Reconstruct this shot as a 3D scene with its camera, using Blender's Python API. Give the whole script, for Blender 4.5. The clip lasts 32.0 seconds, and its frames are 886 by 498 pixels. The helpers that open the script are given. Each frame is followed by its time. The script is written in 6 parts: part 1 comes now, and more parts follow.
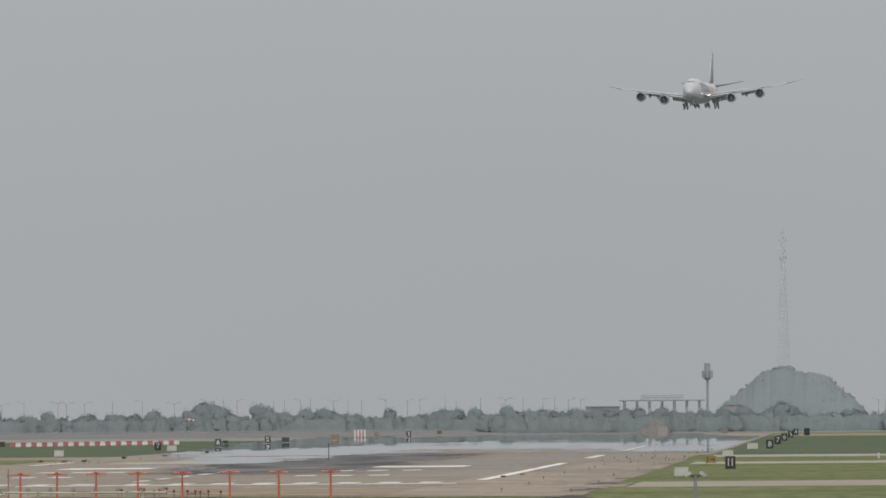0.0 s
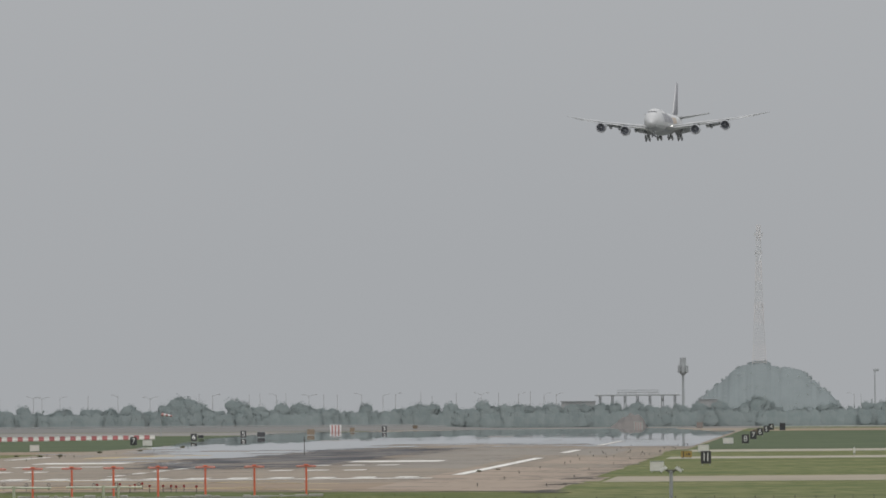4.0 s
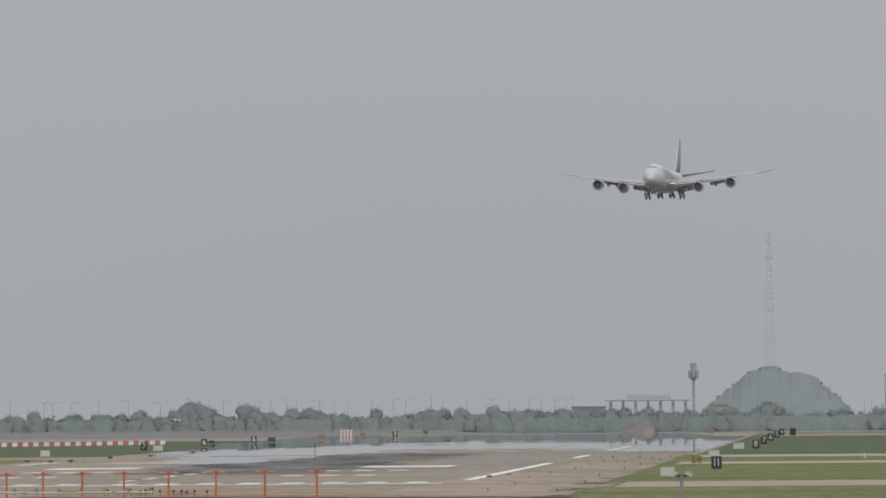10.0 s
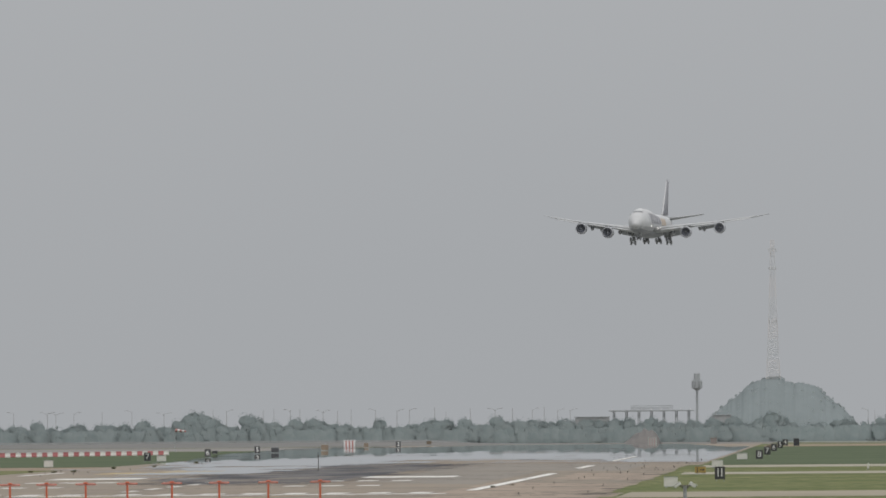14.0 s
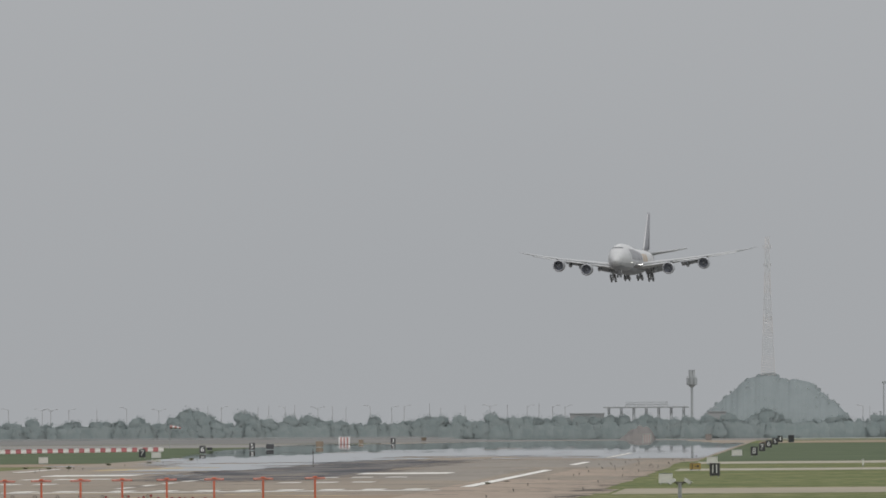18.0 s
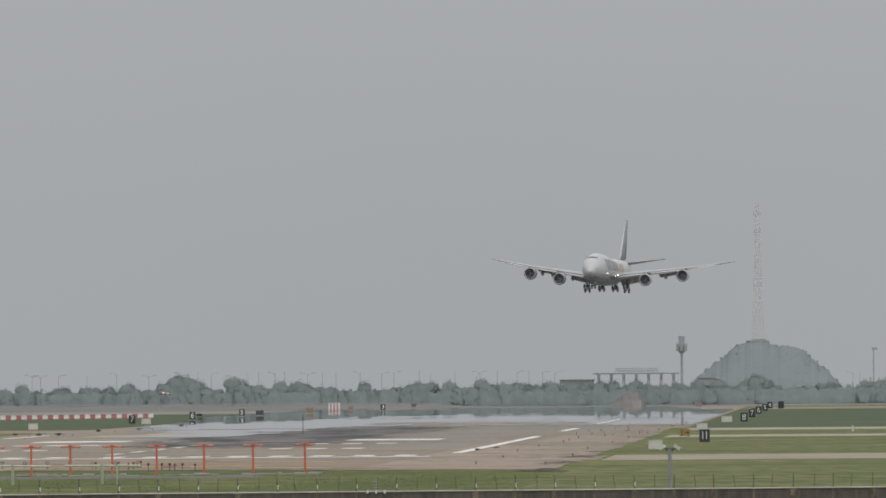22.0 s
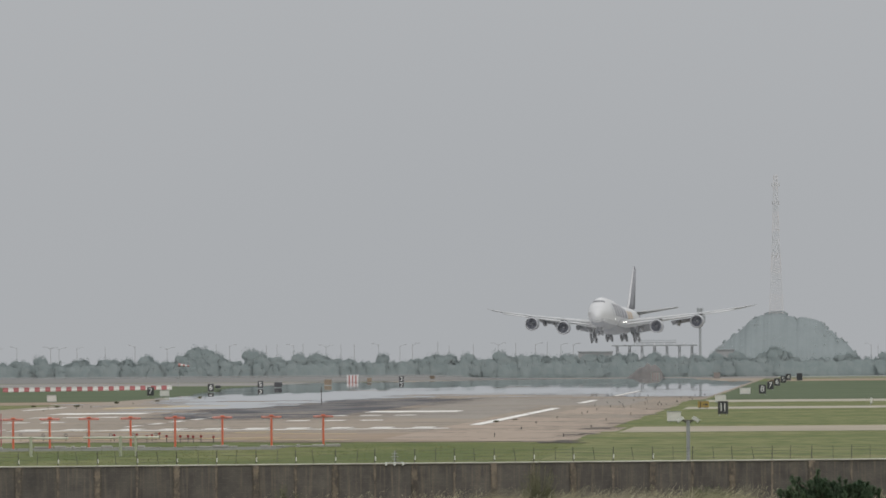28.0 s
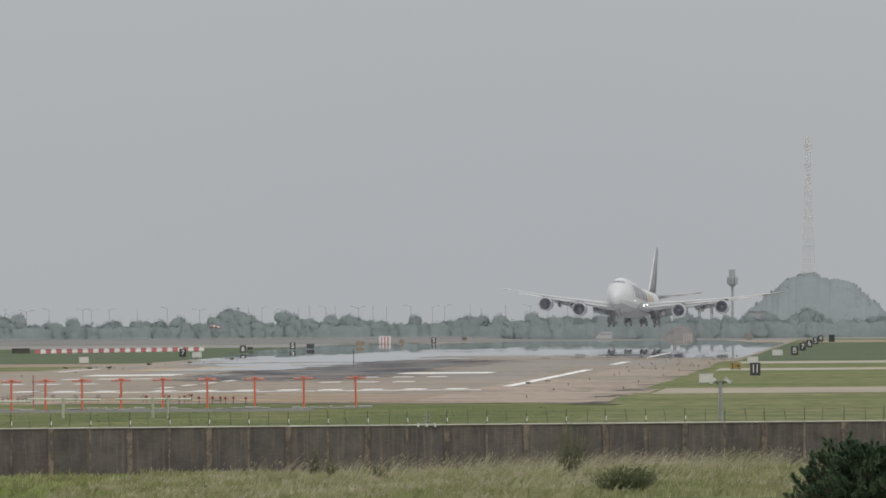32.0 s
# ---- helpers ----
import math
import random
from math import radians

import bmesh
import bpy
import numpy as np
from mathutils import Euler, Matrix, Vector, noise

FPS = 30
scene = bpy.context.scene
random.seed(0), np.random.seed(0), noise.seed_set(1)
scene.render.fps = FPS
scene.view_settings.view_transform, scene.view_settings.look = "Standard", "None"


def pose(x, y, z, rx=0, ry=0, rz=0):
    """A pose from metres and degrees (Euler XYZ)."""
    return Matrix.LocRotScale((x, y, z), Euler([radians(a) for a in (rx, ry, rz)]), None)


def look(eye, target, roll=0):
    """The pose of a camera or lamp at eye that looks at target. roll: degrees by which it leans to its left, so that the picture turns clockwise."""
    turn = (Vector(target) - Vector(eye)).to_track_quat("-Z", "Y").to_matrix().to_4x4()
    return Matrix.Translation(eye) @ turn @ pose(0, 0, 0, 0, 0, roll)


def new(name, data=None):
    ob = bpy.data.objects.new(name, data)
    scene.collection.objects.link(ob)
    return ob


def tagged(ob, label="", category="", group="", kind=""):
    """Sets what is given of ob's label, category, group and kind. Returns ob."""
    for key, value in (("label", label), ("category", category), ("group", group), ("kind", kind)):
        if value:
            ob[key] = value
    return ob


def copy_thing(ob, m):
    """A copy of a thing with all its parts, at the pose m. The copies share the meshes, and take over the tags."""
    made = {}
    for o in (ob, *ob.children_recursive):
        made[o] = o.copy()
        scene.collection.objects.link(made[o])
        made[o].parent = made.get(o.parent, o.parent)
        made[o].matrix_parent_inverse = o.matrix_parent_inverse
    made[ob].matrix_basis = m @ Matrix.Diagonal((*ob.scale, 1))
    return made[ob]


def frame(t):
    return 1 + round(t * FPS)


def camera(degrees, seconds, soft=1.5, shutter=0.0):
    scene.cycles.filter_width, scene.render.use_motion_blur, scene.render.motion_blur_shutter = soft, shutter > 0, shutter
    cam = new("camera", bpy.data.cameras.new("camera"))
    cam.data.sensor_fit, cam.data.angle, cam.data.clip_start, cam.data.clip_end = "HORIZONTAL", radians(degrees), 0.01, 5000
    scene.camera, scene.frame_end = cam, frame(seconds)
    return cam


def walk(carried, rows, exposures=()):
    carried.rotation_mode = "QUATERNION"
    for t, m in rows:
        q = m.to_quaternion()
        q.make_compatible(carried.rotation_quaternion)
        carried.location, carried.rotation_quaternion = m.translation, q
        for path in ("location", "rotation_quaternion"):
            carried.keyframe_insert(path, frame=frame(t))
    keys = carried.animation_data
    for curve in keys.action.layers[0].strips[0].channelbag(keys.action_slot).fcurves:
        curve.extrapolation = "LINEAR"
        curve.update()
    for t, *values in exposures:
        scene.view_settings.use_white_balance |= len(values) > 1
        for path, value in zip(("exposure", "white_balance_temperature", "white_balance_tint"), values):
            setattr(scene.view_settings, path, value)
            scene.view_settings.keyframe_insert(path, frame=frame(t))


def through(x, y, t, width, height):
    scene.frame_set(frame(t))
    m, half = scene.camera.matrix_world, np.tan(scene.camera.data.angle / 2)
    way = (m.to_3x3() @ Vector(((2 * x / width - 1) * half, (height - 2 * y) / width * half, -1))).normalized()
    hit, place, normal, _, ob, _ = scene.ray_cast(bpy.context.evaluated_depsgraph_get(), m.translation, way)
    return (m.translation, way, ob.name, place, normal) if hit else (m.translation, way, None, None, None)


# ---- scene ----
# ---------------------------------------------------------------- camera
# A long lens on a stand beside the extended runway: it only pans and tilts.
EYE_HEIGHT = 7.54
LEAN = 0.447            # the stand leans a little
cam = camera(4.2762, 32.0, soft=1.7)
# seconds, pan, tilt in degrees
CAMERA_PATH = (
    (0, 2.0069, 0.7559), (0.5, 1.9945, 0.7516), (1, 1.9695, 0.7431), (1.5, 1.9526, 0.7387),
    (2, 1.9402, 0.7386), (2.5, 1.9194, 0.7322), (3, 1.9048, 0.7341), (3.5, 1.8859, 0.7319),
    (5.5, 1.9110, 0.7279), (6, 1.9154, 0.7301), (6.5, 1.9360, 0.7386), (7, 1.9569, 0.7470),
    (7.5, 1.9567, 0.7555), (8, 1.9484, 0.7638), (8.5, 1.9400, 0.7637), (9, 1.9359, 0.7593),
    (9.5, 1.9443, 0.7554), (10, 1.9401, 0.7554), (10.5, 1.9443, 0.7637), (11, 1.9442, 0.7720),
    (11.5, 1.9481, 0.7741), (12, 1.9523, 0.7762), (12.5, 1.9567, 0.7806), (13, 1.9523, 0.7887),
    (13.5, 1.9522, 0.8013), (14, 1.9565, 0.8056), (14.5, 1.9730, 0.8182), (16.5, 1.9564, 0.8139),
    (17, 1.9439, 0.8097), (17.5, 1.9398, 0.8012), (18, 1.9315, 0.7886), (18.5, 1.9065, 0.7802),
    (19, 1.8858, 0.7528), (19.5, 1.8736, 0.7087), (20, 1.8655, 0.6878), (20.5, 1.8655, 0.6712),
    (21, 1.8826, 0.6379), (21.5, 1.8826, 0.6316), (22, 1.8827, 0.6253), (22.5, 1.8785, 0.6190),
    (23, 1.9144, 0.5586), (23.1, 1.9546, 0.5193), (23.2, 1.9716, 0.4616), (23.3, 1.9829, 0.4176),
    (23.4, 1.9887, 0.3873), (23.5, 1.9504, 0.3540), (23.6, 1.8955, 0.3370), (23.7, 1.8350, 0.3283),
    (23.8, 1.8046, 0.3390), (23.9, 1.8072, 0.3611), (24, 1.8262, 0.3888), (24.1, 1.8535, 0.4221),
    (24.2, 1.8780, 0.4526), (24.3, 1.8943, 0.4830), (24.4, 1.9052, 0.5052), (24.5, 1.9085, 0.5295),
    (25, 1.8954, 0.5982), (25.5, 1.8972, 0.6255), (27.5, 1.9334, 0.5443), (28, 1.9715, 0.4903),
    (28.5, 1.9924, 0.4570), (29, 2.0094, 0.4278), (29.5, 2.0264, 0.4008), (30, 2.0473, 0.3759),
    (30.5, 2.1018, 0.3471), (31, 2.1188, 0.3327), (31.5, 2.1230, 0.3181), (32, 2.1272, 0.3056),
)

walk(cam, [(t, pose(0, 0, EYE_HEIGHT, 90 + tilt, LEAN, pan)) for t, pan, tilt in CAMERA_PATH],
     exposures=[(0, -0.09), (14, -0.09), (17, -0.10), (21, -0.12), (23, -0.10), (24, 0.03), (25, 0.03), (26.5, 0.01), (28, 0.0), (31, 0.0), (32, 0.04)])

# ---------------------------------------------------------------- sky and sun: hazy overcast
world = bpy.data.worlds.new("overcast_sky")
scene.world = world
world.use_nodes = True
wn, wl = world.node_tree.nodes, world.node_tree.links
wn.clear()
w_out = wn.new("ShaderNodeOutputWorld")
w_bg = wn.new("ShaderNodeBackground")
w_bg.inputs["Strength"].default_value = 0.10
w_sky = wn.new("ShaderNodeTexSky")
w_sky.sky_type = "NISHITA"
w_sky.sun_disc = False
w_sky.sun_elevation, w_sky.sun_rotation = radians(62), radians(205)
w_sky.air_density, w_sky.dust_density, w_sky.ozone_density = 1.0, 6.0, 1.0
w_co = wn.new("ShaderNodeTexCoord")
w_sep = wn.new("ShaderNodeSeparateXYZ")
w_ramp = wn.new("ShaderNodeValToRGB")
w_mul = wn.new("ShaderNodeMix")
w_mul.data_type, w_mul.blend_type = "RGBA", "MIX"
w_cloud = wn.new("ShaderNodeTexNoise")
w_cloud.inputs["Scale"].default_value = 9.0
w_cloud.inputs["Detail"].default_value = 4.0
w_cadd = wn.new("ShaderNodeMix")
w_cadd.data_type, w_cadd.blend_type = "RGBA", "MULTIPLY"
w_cr = wn.new("ShaderNodeValToRGB")
w_cr.color_ramp.elements[0].position, w_cr.color_ramp.elements[0].color = 0.3, (0.965, 0.97, 0.975, 1)
w_cr.color_ramp.elements[1].position, w_cr.color_ramp.elements[1].color = 0.7, (1.0, 1.0, 1.0, 1)
ramp = w_ramp.color_ramp
ramp.elements[0].position, ramp.elements[0].color = 0.0, (4.26, 4.40, 4.58, 1)
ramp.elements[1].position, ramp.elements[1].color = 1.0, (10.2, 10.3, 10.4, 1)
for where, colour in ((0.012, (4.32, 4.46, 4.64, 1)), (0.05, (4.78, 4.90, 5.06, 1)), (0.3, (7.0, 7.1, 7.2, 1))):
    ramp.elements.new(where).color = colour
wl.new(w_co.outputs["Generated"], w_sep.inputs[0])
wl.new(w_sep.outputs["Z"], w_ramp.inputs[0])
wl.new(w_co.outputs["Generated"], w_cloud.inputs["Vector"])
wl.new(w_cloud.outputs["Fac"], w_cr.inputs[0])
w_cadd.inputs["Factor"].default_value = 1.0
wl.new(w_ramp.outputs[0], w_cadd.inputs["A"])
wl.new(w_cr.outputs[0], w_cadd.inputs["B"])
w_mul.inputs["Factor"].default_value = 0.94
wl.new(w_sky.outputs[0], w_mul.inputs["A"])
wl.new(w_cadd.outputs["Result"], w_mul.inputs["B"])
wl.new(w_mul.outputs["Result"], w_bg.inputs["Color"])
wl.new(w_bg.outputs[0], w_out.inputs[0])

sun = new("sun", bpy.data.lights.new("sun", "SUN"))
sun.data.energy, sun.data.angle, sun.data.color = 0.9, radians(25), (1.0, 0.96, 0.9)
sun.matrix_world = look((120, -200, 400), (0, 0, 0))


# ---------------------------------------------------------------- materials
def material(name, base, rough=0.7, second=None, size=(1, 1, 1), detail=5.0, spread=(0.35, 0.65), metal=0.0,
             bump=0.0, bump_size=None, third=None, third_size=None, third_amount=0.5, third_spread=(0.5, 0.7),
             per_object=0.0, per_island=0.0, emission=0.0, specular=0.5, placed=False):
    """A surface with a base colour, a second colour in patches, a third in marks of another scale, and fine relief."""
    mat = bpy.data.materials.new(name)
    mat.use_nodes = True
    n, l = mat.node_tree.nodes, mat.node_tree.links
    b = n["Principled BSDF"]
    b.inputs["Roughness"].default_value, b.inputs["Metallic"].default_value = rough, metal
    b.inputs["Specular IOR Level"].default_value = specular
    # placed: the pattern runs on from piece to piece
    where = n.new("ShaderNodeNewGeometry").outputs["Position"] if placed else n.new("ShaderNodeTexCoord").outputs["Object"]

    def noise_fac(scale, lo, hi):
        mp = n.new("ShaderNodeMapping")
        mp.inputs["Scale"].default_value = scale
        nz = n.new("ShaderNodeTexNoise")
        nz.inputs["Scale"].default_value, nz.inputs["Detail"].default_value = 1.0, detail
        rp = n.new("ShaderNodeValToRGB")
        rp.color_ramp.elements[0].position, rp.color_ramp.elements[1].position = lo, hi
        l.new(where, mp.inputs["Vector"])
        l.new(mp.outputs[0], nz.inputs["Vector"])
        l.new(nz.outputs["Fac"], rp.inputs[0])
        return rp.outputs[0], nz.outputs["Fac"]

    def mix(fac, a, c, kind="MIX"):
        m = n.new("ShaderNodeMix")
        m.data_type, m.blend_type = "RGBA", kind
        for sock, v in ((m.inputs["Factor"], fac), (m.inputs["A"], a), (m.inputs["B"], c)):
            if isinstance(v, (int, float)):
                sock.default_value = v
            elif isinstance(v, tuple):
                sock.default_value = (*v, 1) if len(v) == 3 else v
            else:
                l.new(v, sock)
        return m.outputs["Result"]

    colour = tuple(base)
    if second:
        fac, _ = noise_fac(size, *spread)
        colour = mix(fac, colour, tuple(second))
    if third:
        fac, _ = noise_fac(third_size or tuple(5 * s for s in size), *third_spread)
        k = n.new("ShaderNodeMath")
        k.operation = "MULTIPLY"
        l.new(fac, k.inputs[0])
        k.inputs[1].default_value = third_amount
        colour = mix(k.outputs[0], colour, tuple(third))
    for amount, node, socket in ((per_object, "ShaderNodeObjectInfo", "Random"), (per_island, "ShaderNodeNewGeometry", "Random Per Island")):
        if amount:
            info = n.new(node)
            mr = n.new("ShaderNodeMapRange")
            mr.inputs["To Min"].default_value, mr.inputs["To Max"].default_value = 1 - amount, 1 + amount
            l.new(info.outputs[socket], mr.inputs["Value"])
            hs = n.new("ShaderNodeHueSaturation")
            l.new(mr.outputs[0], hs.inputs["Value"])
            if isinstance(colour, tuple):
                hs.inputs["Color"].default_value = (*colour, 1)
            else:
                l.new(colour, hs.inputs["Color"])
            colour = hs.outputs[0]
    if isinstance(colour, tuple):
        b.inputs["Base Color"].default_value = (*colour, 1)
    else:
        l.new(colour, b.inputs["Base Color"])
    if bump:
        _, raw = noise_fac(bump_size or tuple(8 * s for s in size), 0, 1)
        bp = n.new("ShaderNodeBump")
        bp.inputs["Strength"].default_value, bp.inputs["Distance"].default_value = bump, 0.02
        l.new(raw, bp.inputs["Height"])
        l.new(bp.outputs[0], b.inputs["Normal"])
    if emission:
        b.inputs["Emission Color"].default_value = (*base, 1)
        b.inputs["Emission Strength"].default_value = emission
    return mat


def leaf_material(name, base, second, size, through=0.45, per_object=0.08, per_island=0.1, third=None, third_size=None):
    """Thin leaves that let a part of the light through."""
    mat = material(name, base, 0.9, second, size, per_object=per_object, per_island=per_island, specular=0.1, placed=True, third=third, third_size=third_size, third_amount=0.8)
    n, l = mat.node_tree.nodes, mat.node_tree.links
    b, out = n["Principled BSDF"], n["Material Output"]
    tr, mx = n.new("ShaderNodeBsdfTranslucent"), n.new("ShaderNodeMixShader")
    l.new(b.inputs["Base Color"].links[0].from_socket, tr.inputs["Color"])
    mx.inputs[0].default_value = through
    l.new(b.outputs[0], mx.inputs[1])
    l.new(tr.outputs[0], mx.inputs[2])
    l.new(mx.outputs[0], out.inputs["Surface"])
    return mat


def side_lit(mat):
    """Turns shading normals towards the camera, so foliage shades flat as in haze."""
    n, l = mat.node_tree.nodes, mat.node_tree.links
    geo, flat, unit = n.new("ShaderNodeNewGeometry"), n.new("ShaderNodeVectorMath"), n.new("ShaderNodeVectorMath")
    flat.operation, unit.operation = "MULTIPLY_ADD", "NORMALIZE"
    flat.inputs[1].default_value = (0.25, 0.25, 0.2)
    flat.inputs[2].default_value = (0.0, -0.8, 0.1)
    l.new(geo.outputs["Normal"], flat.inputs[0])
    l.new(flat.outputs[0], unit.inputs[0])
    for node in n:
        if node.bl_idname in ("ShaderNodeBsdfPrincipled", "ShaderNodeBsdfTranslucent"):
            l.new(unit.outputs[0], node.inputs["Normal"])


M = {}
M["grass"] = material("mown_grass", (0.122, 0.146, 0.059), 0.95, (0.218, 0.212, 0.106), (0.03, 0.03, 1), spread=(0.36, 0.68), third=(0.088, 0.112, 0.042),
                      third_size=(0.45, 0.11, 1), third_amount=0.8, third_spread=(0.42, 0.62), bump=0.3, bump_size=(3, 3, 1), specular=0.1)
M["verge_soil"] = material("dark_mown_verge", (0.098, 0.125, 0.045), 0.95, (0.16, 0.17, 0.072), (0.08, 0.015, 1), third=(0.078, 0.104, 0.036), third_size=(0.5, 0.06, 1), third_amount=0.8, bump=0.3, bump_size=(3, 3, 1), specular=0.1)
M["blade"] = leaf_material("grass_blades", (0.285, 0.30, 0.14), (0.46, 0.43, 0.265), (0.2, 0.05, 0.3), 0.4, 0.0, 0.28, (0.15, 0.18, 0.07), (0.9, 0.25, 0.5))
M["verge"] = leaf_material("mown_verge_blades", (0.145, 0.172, 0.064), (0.205, 0.205, 0.094), (0.12, 0.012, 0.3), 0.4, 0.0, 0.12, (0.112, 0.142, 0.05), (0.5, 0.04, 0.5))
M["sedge"] = leaf_material("dull_green_sedge", (0.185, 0.208, 0.094), (0.29, 0.295, 0.145), (0.6, 0.1, 0.6), 0.35, 0.0, 0.25)
M["reed"] = leaf_material("dry_reed", (0.53, 0.475, 0.36), (0.37, 0.35, 0.22), (0.25, 0.06, 0.4), 0.4, 0.0, 0.32)
M["far_grass"] = material("far_green_grass", (0.082, 0.108, 0.062), 0.95, (0.105, 0.128, 0.076), (0.03, 0.02, 1), third=(0.07, 0.094, 0.054), third_size=(0.25, 0.045, 1), specular=0.1)
M["lawn"] = leaf_material("green_lawn_blades", (0.29, 0.36, 0.125), (0.42, 0.41, 0.2), (0.2, 0.05, 0.3), 0.4, 0.0, 0.2)
M["concrete"] = material("airfield_concrete", (0.288, 0.224, 0.168), 0.9, (0.25, 0.196, 0.148), (0.05, 0.03, 1), third=(0.324, 0.277, 0.226),
                         third_size=(0.3, 0.15, 1), third_amount=0.6, bump=0.2, bump_size=(6, 1, 1), specular=0.15)
M["runway"] = material("runway_pavement", (0.296, 0.250, 0.202), 0.9, (0.259, 0.222, 0.183), (0.06, 0.02, 1), third=(0.254, 0.235, 0.207),
                       third_size=(0.4, 0.06, 1), third_amount=0.55, bump=0.2, bump_size=(6, 1, 1), specular=0.15)
M["rubber"] = material("tyre_rubber_on_pavement", (0.088, 0.088, 0.096), 0.85, (0.17, 0.165, 0.165), (0.12, 0.016, 1), spread=(0.42, 0.6), third=(0.06, 0.06, 0.07),
                       third_size=(0.3, 0.035, 1), third_amount=0.8, specular=0.15)
M["tar"] = material("dull_tar", (0.14, 0.12, 0.105), 0.9, (0.2, 0.17, 0.145), (0.4, 0.1, 1), specular=0.15)
M["broken_tar"] = material("broken_asphalt", (0.075, 0.07, 0.062), 0.95, (0.11, 0.1, 0.088), (0.8, 0.2, 1), specular=0.1)
M["border"] = material("blackened_pavement", (0.19, 0.17, 0.15), 0.9, (0.25, 0.22, 0.19), (0.5, 0.1, 1), specular=0.15)
M["paint_white"] = material("worn_white_paint", (0.78, 0.77, 0.74), 0.8, (0.62, 0.6, 0.56), (0.6, 0.08, 1), bump=0.1, specular=0.2)
M["paint_yellow"] = material("faded_yellow_paint", (0.45, 0.345, 0.185), 0.8, (0.38, 0.31, 0.2), (0.6, 0.05, 1), specular=0.2)
M["wall"] = material("weathered_brick_wall", (0.16, 0.144, 0.13), 0.95, (0.108, 0.098, 0.094), (1.3, 1.3, 1.0), third=(0.22, 0.185, 0.15),
                     third_size=(8, 8, 0.45), third_amount=0.7, third_spread=(0.5, 0.72), bump=0.4, bump_size=(6, 6, 6), per_object=0.07, specular=0.2, placed=True)
M["pilaster"] = material("stained_pilaster", (0.25, 0.205, 0.165), 0.95, (0.125, 0.108, 0.096), (3, 3, 2.2), spread=(0.38, 0.6), third=(0.33, 0.27, 0.19),
                         third_size=(9, 9, 6), bump=0.3, per_object=0.15, specular=0.2, placed=True)
# fine courses of brickwork under the wall's stains
def coursed(mat, across, high, joint, depth):
    n, l = mat.node_tree.nodes, mat.node_tree.links
    b = n["Principled BSDF"]
    geo, sep, com = n.new("ShaderNodeNewGeometry"), n.new("ShaderNodeSeparateXYZ"), n.new("ShaderNodeCombineXYZ")
    brick, mul = n.new("ShaderNodeTexBrick"), n.new("ShaderNodeMix")
    l.new(geo.outputs["Position"], sep.inputs[0])
    l.new(sep.outputs["X"], com.inputs["X"])
    l.new(sep.outputs["Z"], com.inputs["Y"])
    l.new(com.outputs[0], brick.inputs["Vector"])
    brick.inputs["Scale"].default_value = 1.0
    brick.inputs["Brick Width"].default_value, brick.inputs["Row Height"].default_value = across, high
    brick.inputs["Mortar Size"].default_value, brick.inputs["Mortar Smooth"].default_value = joint, 0.3
    brick.inputs["Color1"].default_value, brick.inputs["Color2"].default_value = (1.08, 1.065, 1.05, 1), (0.92, 0.925, 0.93, 1)
    brick.inputs["Mortar"].default_value = (depth, depth, depth, 1)
    mul.data_type, mul.blend_type = "RGBA", "MULTIPLY"
    mul.inputs["Factor"].default_value = 1.0
    l.new(b.inputs["Base Color"].links[0].from_socket, mul.inputs["A"])
    l.new(brick.outputs["Color"], mul.inputs["B"])
    l.new(mul.outputs["Result"], b.inputs["Base Color"])


coursed(M["wall"], 0.22, 0.085, 0.012, 0.85)
M["coping"] = material("pale_coping", (0.66, 0.64, 0.58), 0.9, (0.5, 0.47, 0.42), (0.7, 1, 1), specular=0.2, placed=True)
M["steel_dark"] = material("weathered_steel", (0.075, 0.075, 0.075), 0.6, (0.13, 0.115, 0.1), (2, 2, 4), metal=0.3)
M["galvanised"] = material("galvanised_steel", (0.40, 0.41, 0.41), 0.5, (0.3, 0.31, 0.31), (3, 3, 3), metal=0.4)
M["white_enamel"] = material("white_enamel", (0.78, 0.78, 0.75), 0.5, (0.68, 0.68, 0.65), (2, 2, 2))
M["orange"] = material("aviation_orange_paint", (0.69, 0.165, 0.092), 0.5, (0.60, 0.14, 0.065), (1.5, 1.5, 0.7), third=(0.45, 0.12, 0.06),
                       third_size=(5, 5, 3), third_amount=0.4)
M["boom"] = material("pinkish_boom_paint", (0.62, 0.23, 0.18), 0.5, (0.68, 0.36, 0.31), (1.5, 1.5, 3), third=(0.5, 0.12, 0.08), third_size=(3, 3, 3), third_amount=0.5)
# red is paled here to put distance haze into the colour
M["red"] = material("haze_paled_red_plastic", (0.45, 0.145, 0.15), 0.6, (0.40, 0.13, 0.135), (1.2, 1.2, 1.2), per_object=0.1)
M["barrier_white"] = material("dusty_white_plastic", (0.74, 0.73, 0.7), 0.55, (0.6, 0.58, 0.55), (1.2, 1.2, 1.2), per_object=0.06)
M["sign_black"] = material("black_sign_face", (0.035, 0.037, 0.042), 0.5, (0.055, 0.056, 0.06), (2, 2, 2))
M["sign_yellow"] = material("yellow_sign_face", (0.40, 0.28, 0.085), 0.5, (0.35, 0.25, 0.08), (2, 2, 2))
M["sign_brown"] = material("brown_cabinet", (0.22, 0.17, 0.12), 0.7, (0.17, 0.135, 0.1), (1, 1, 1))
M["sign_back"] = material("pale_sign_back", (0.70, 0.69, 0.65), 0.6, (0.6, 0.59, 0.55), (1, 1, 2))
M["pipe_green"] = material("pale_green_pipe", (0.46, 0.49, 0.37), 0.6, (0.38, 0.4, 0.3), (2, 2, 2))
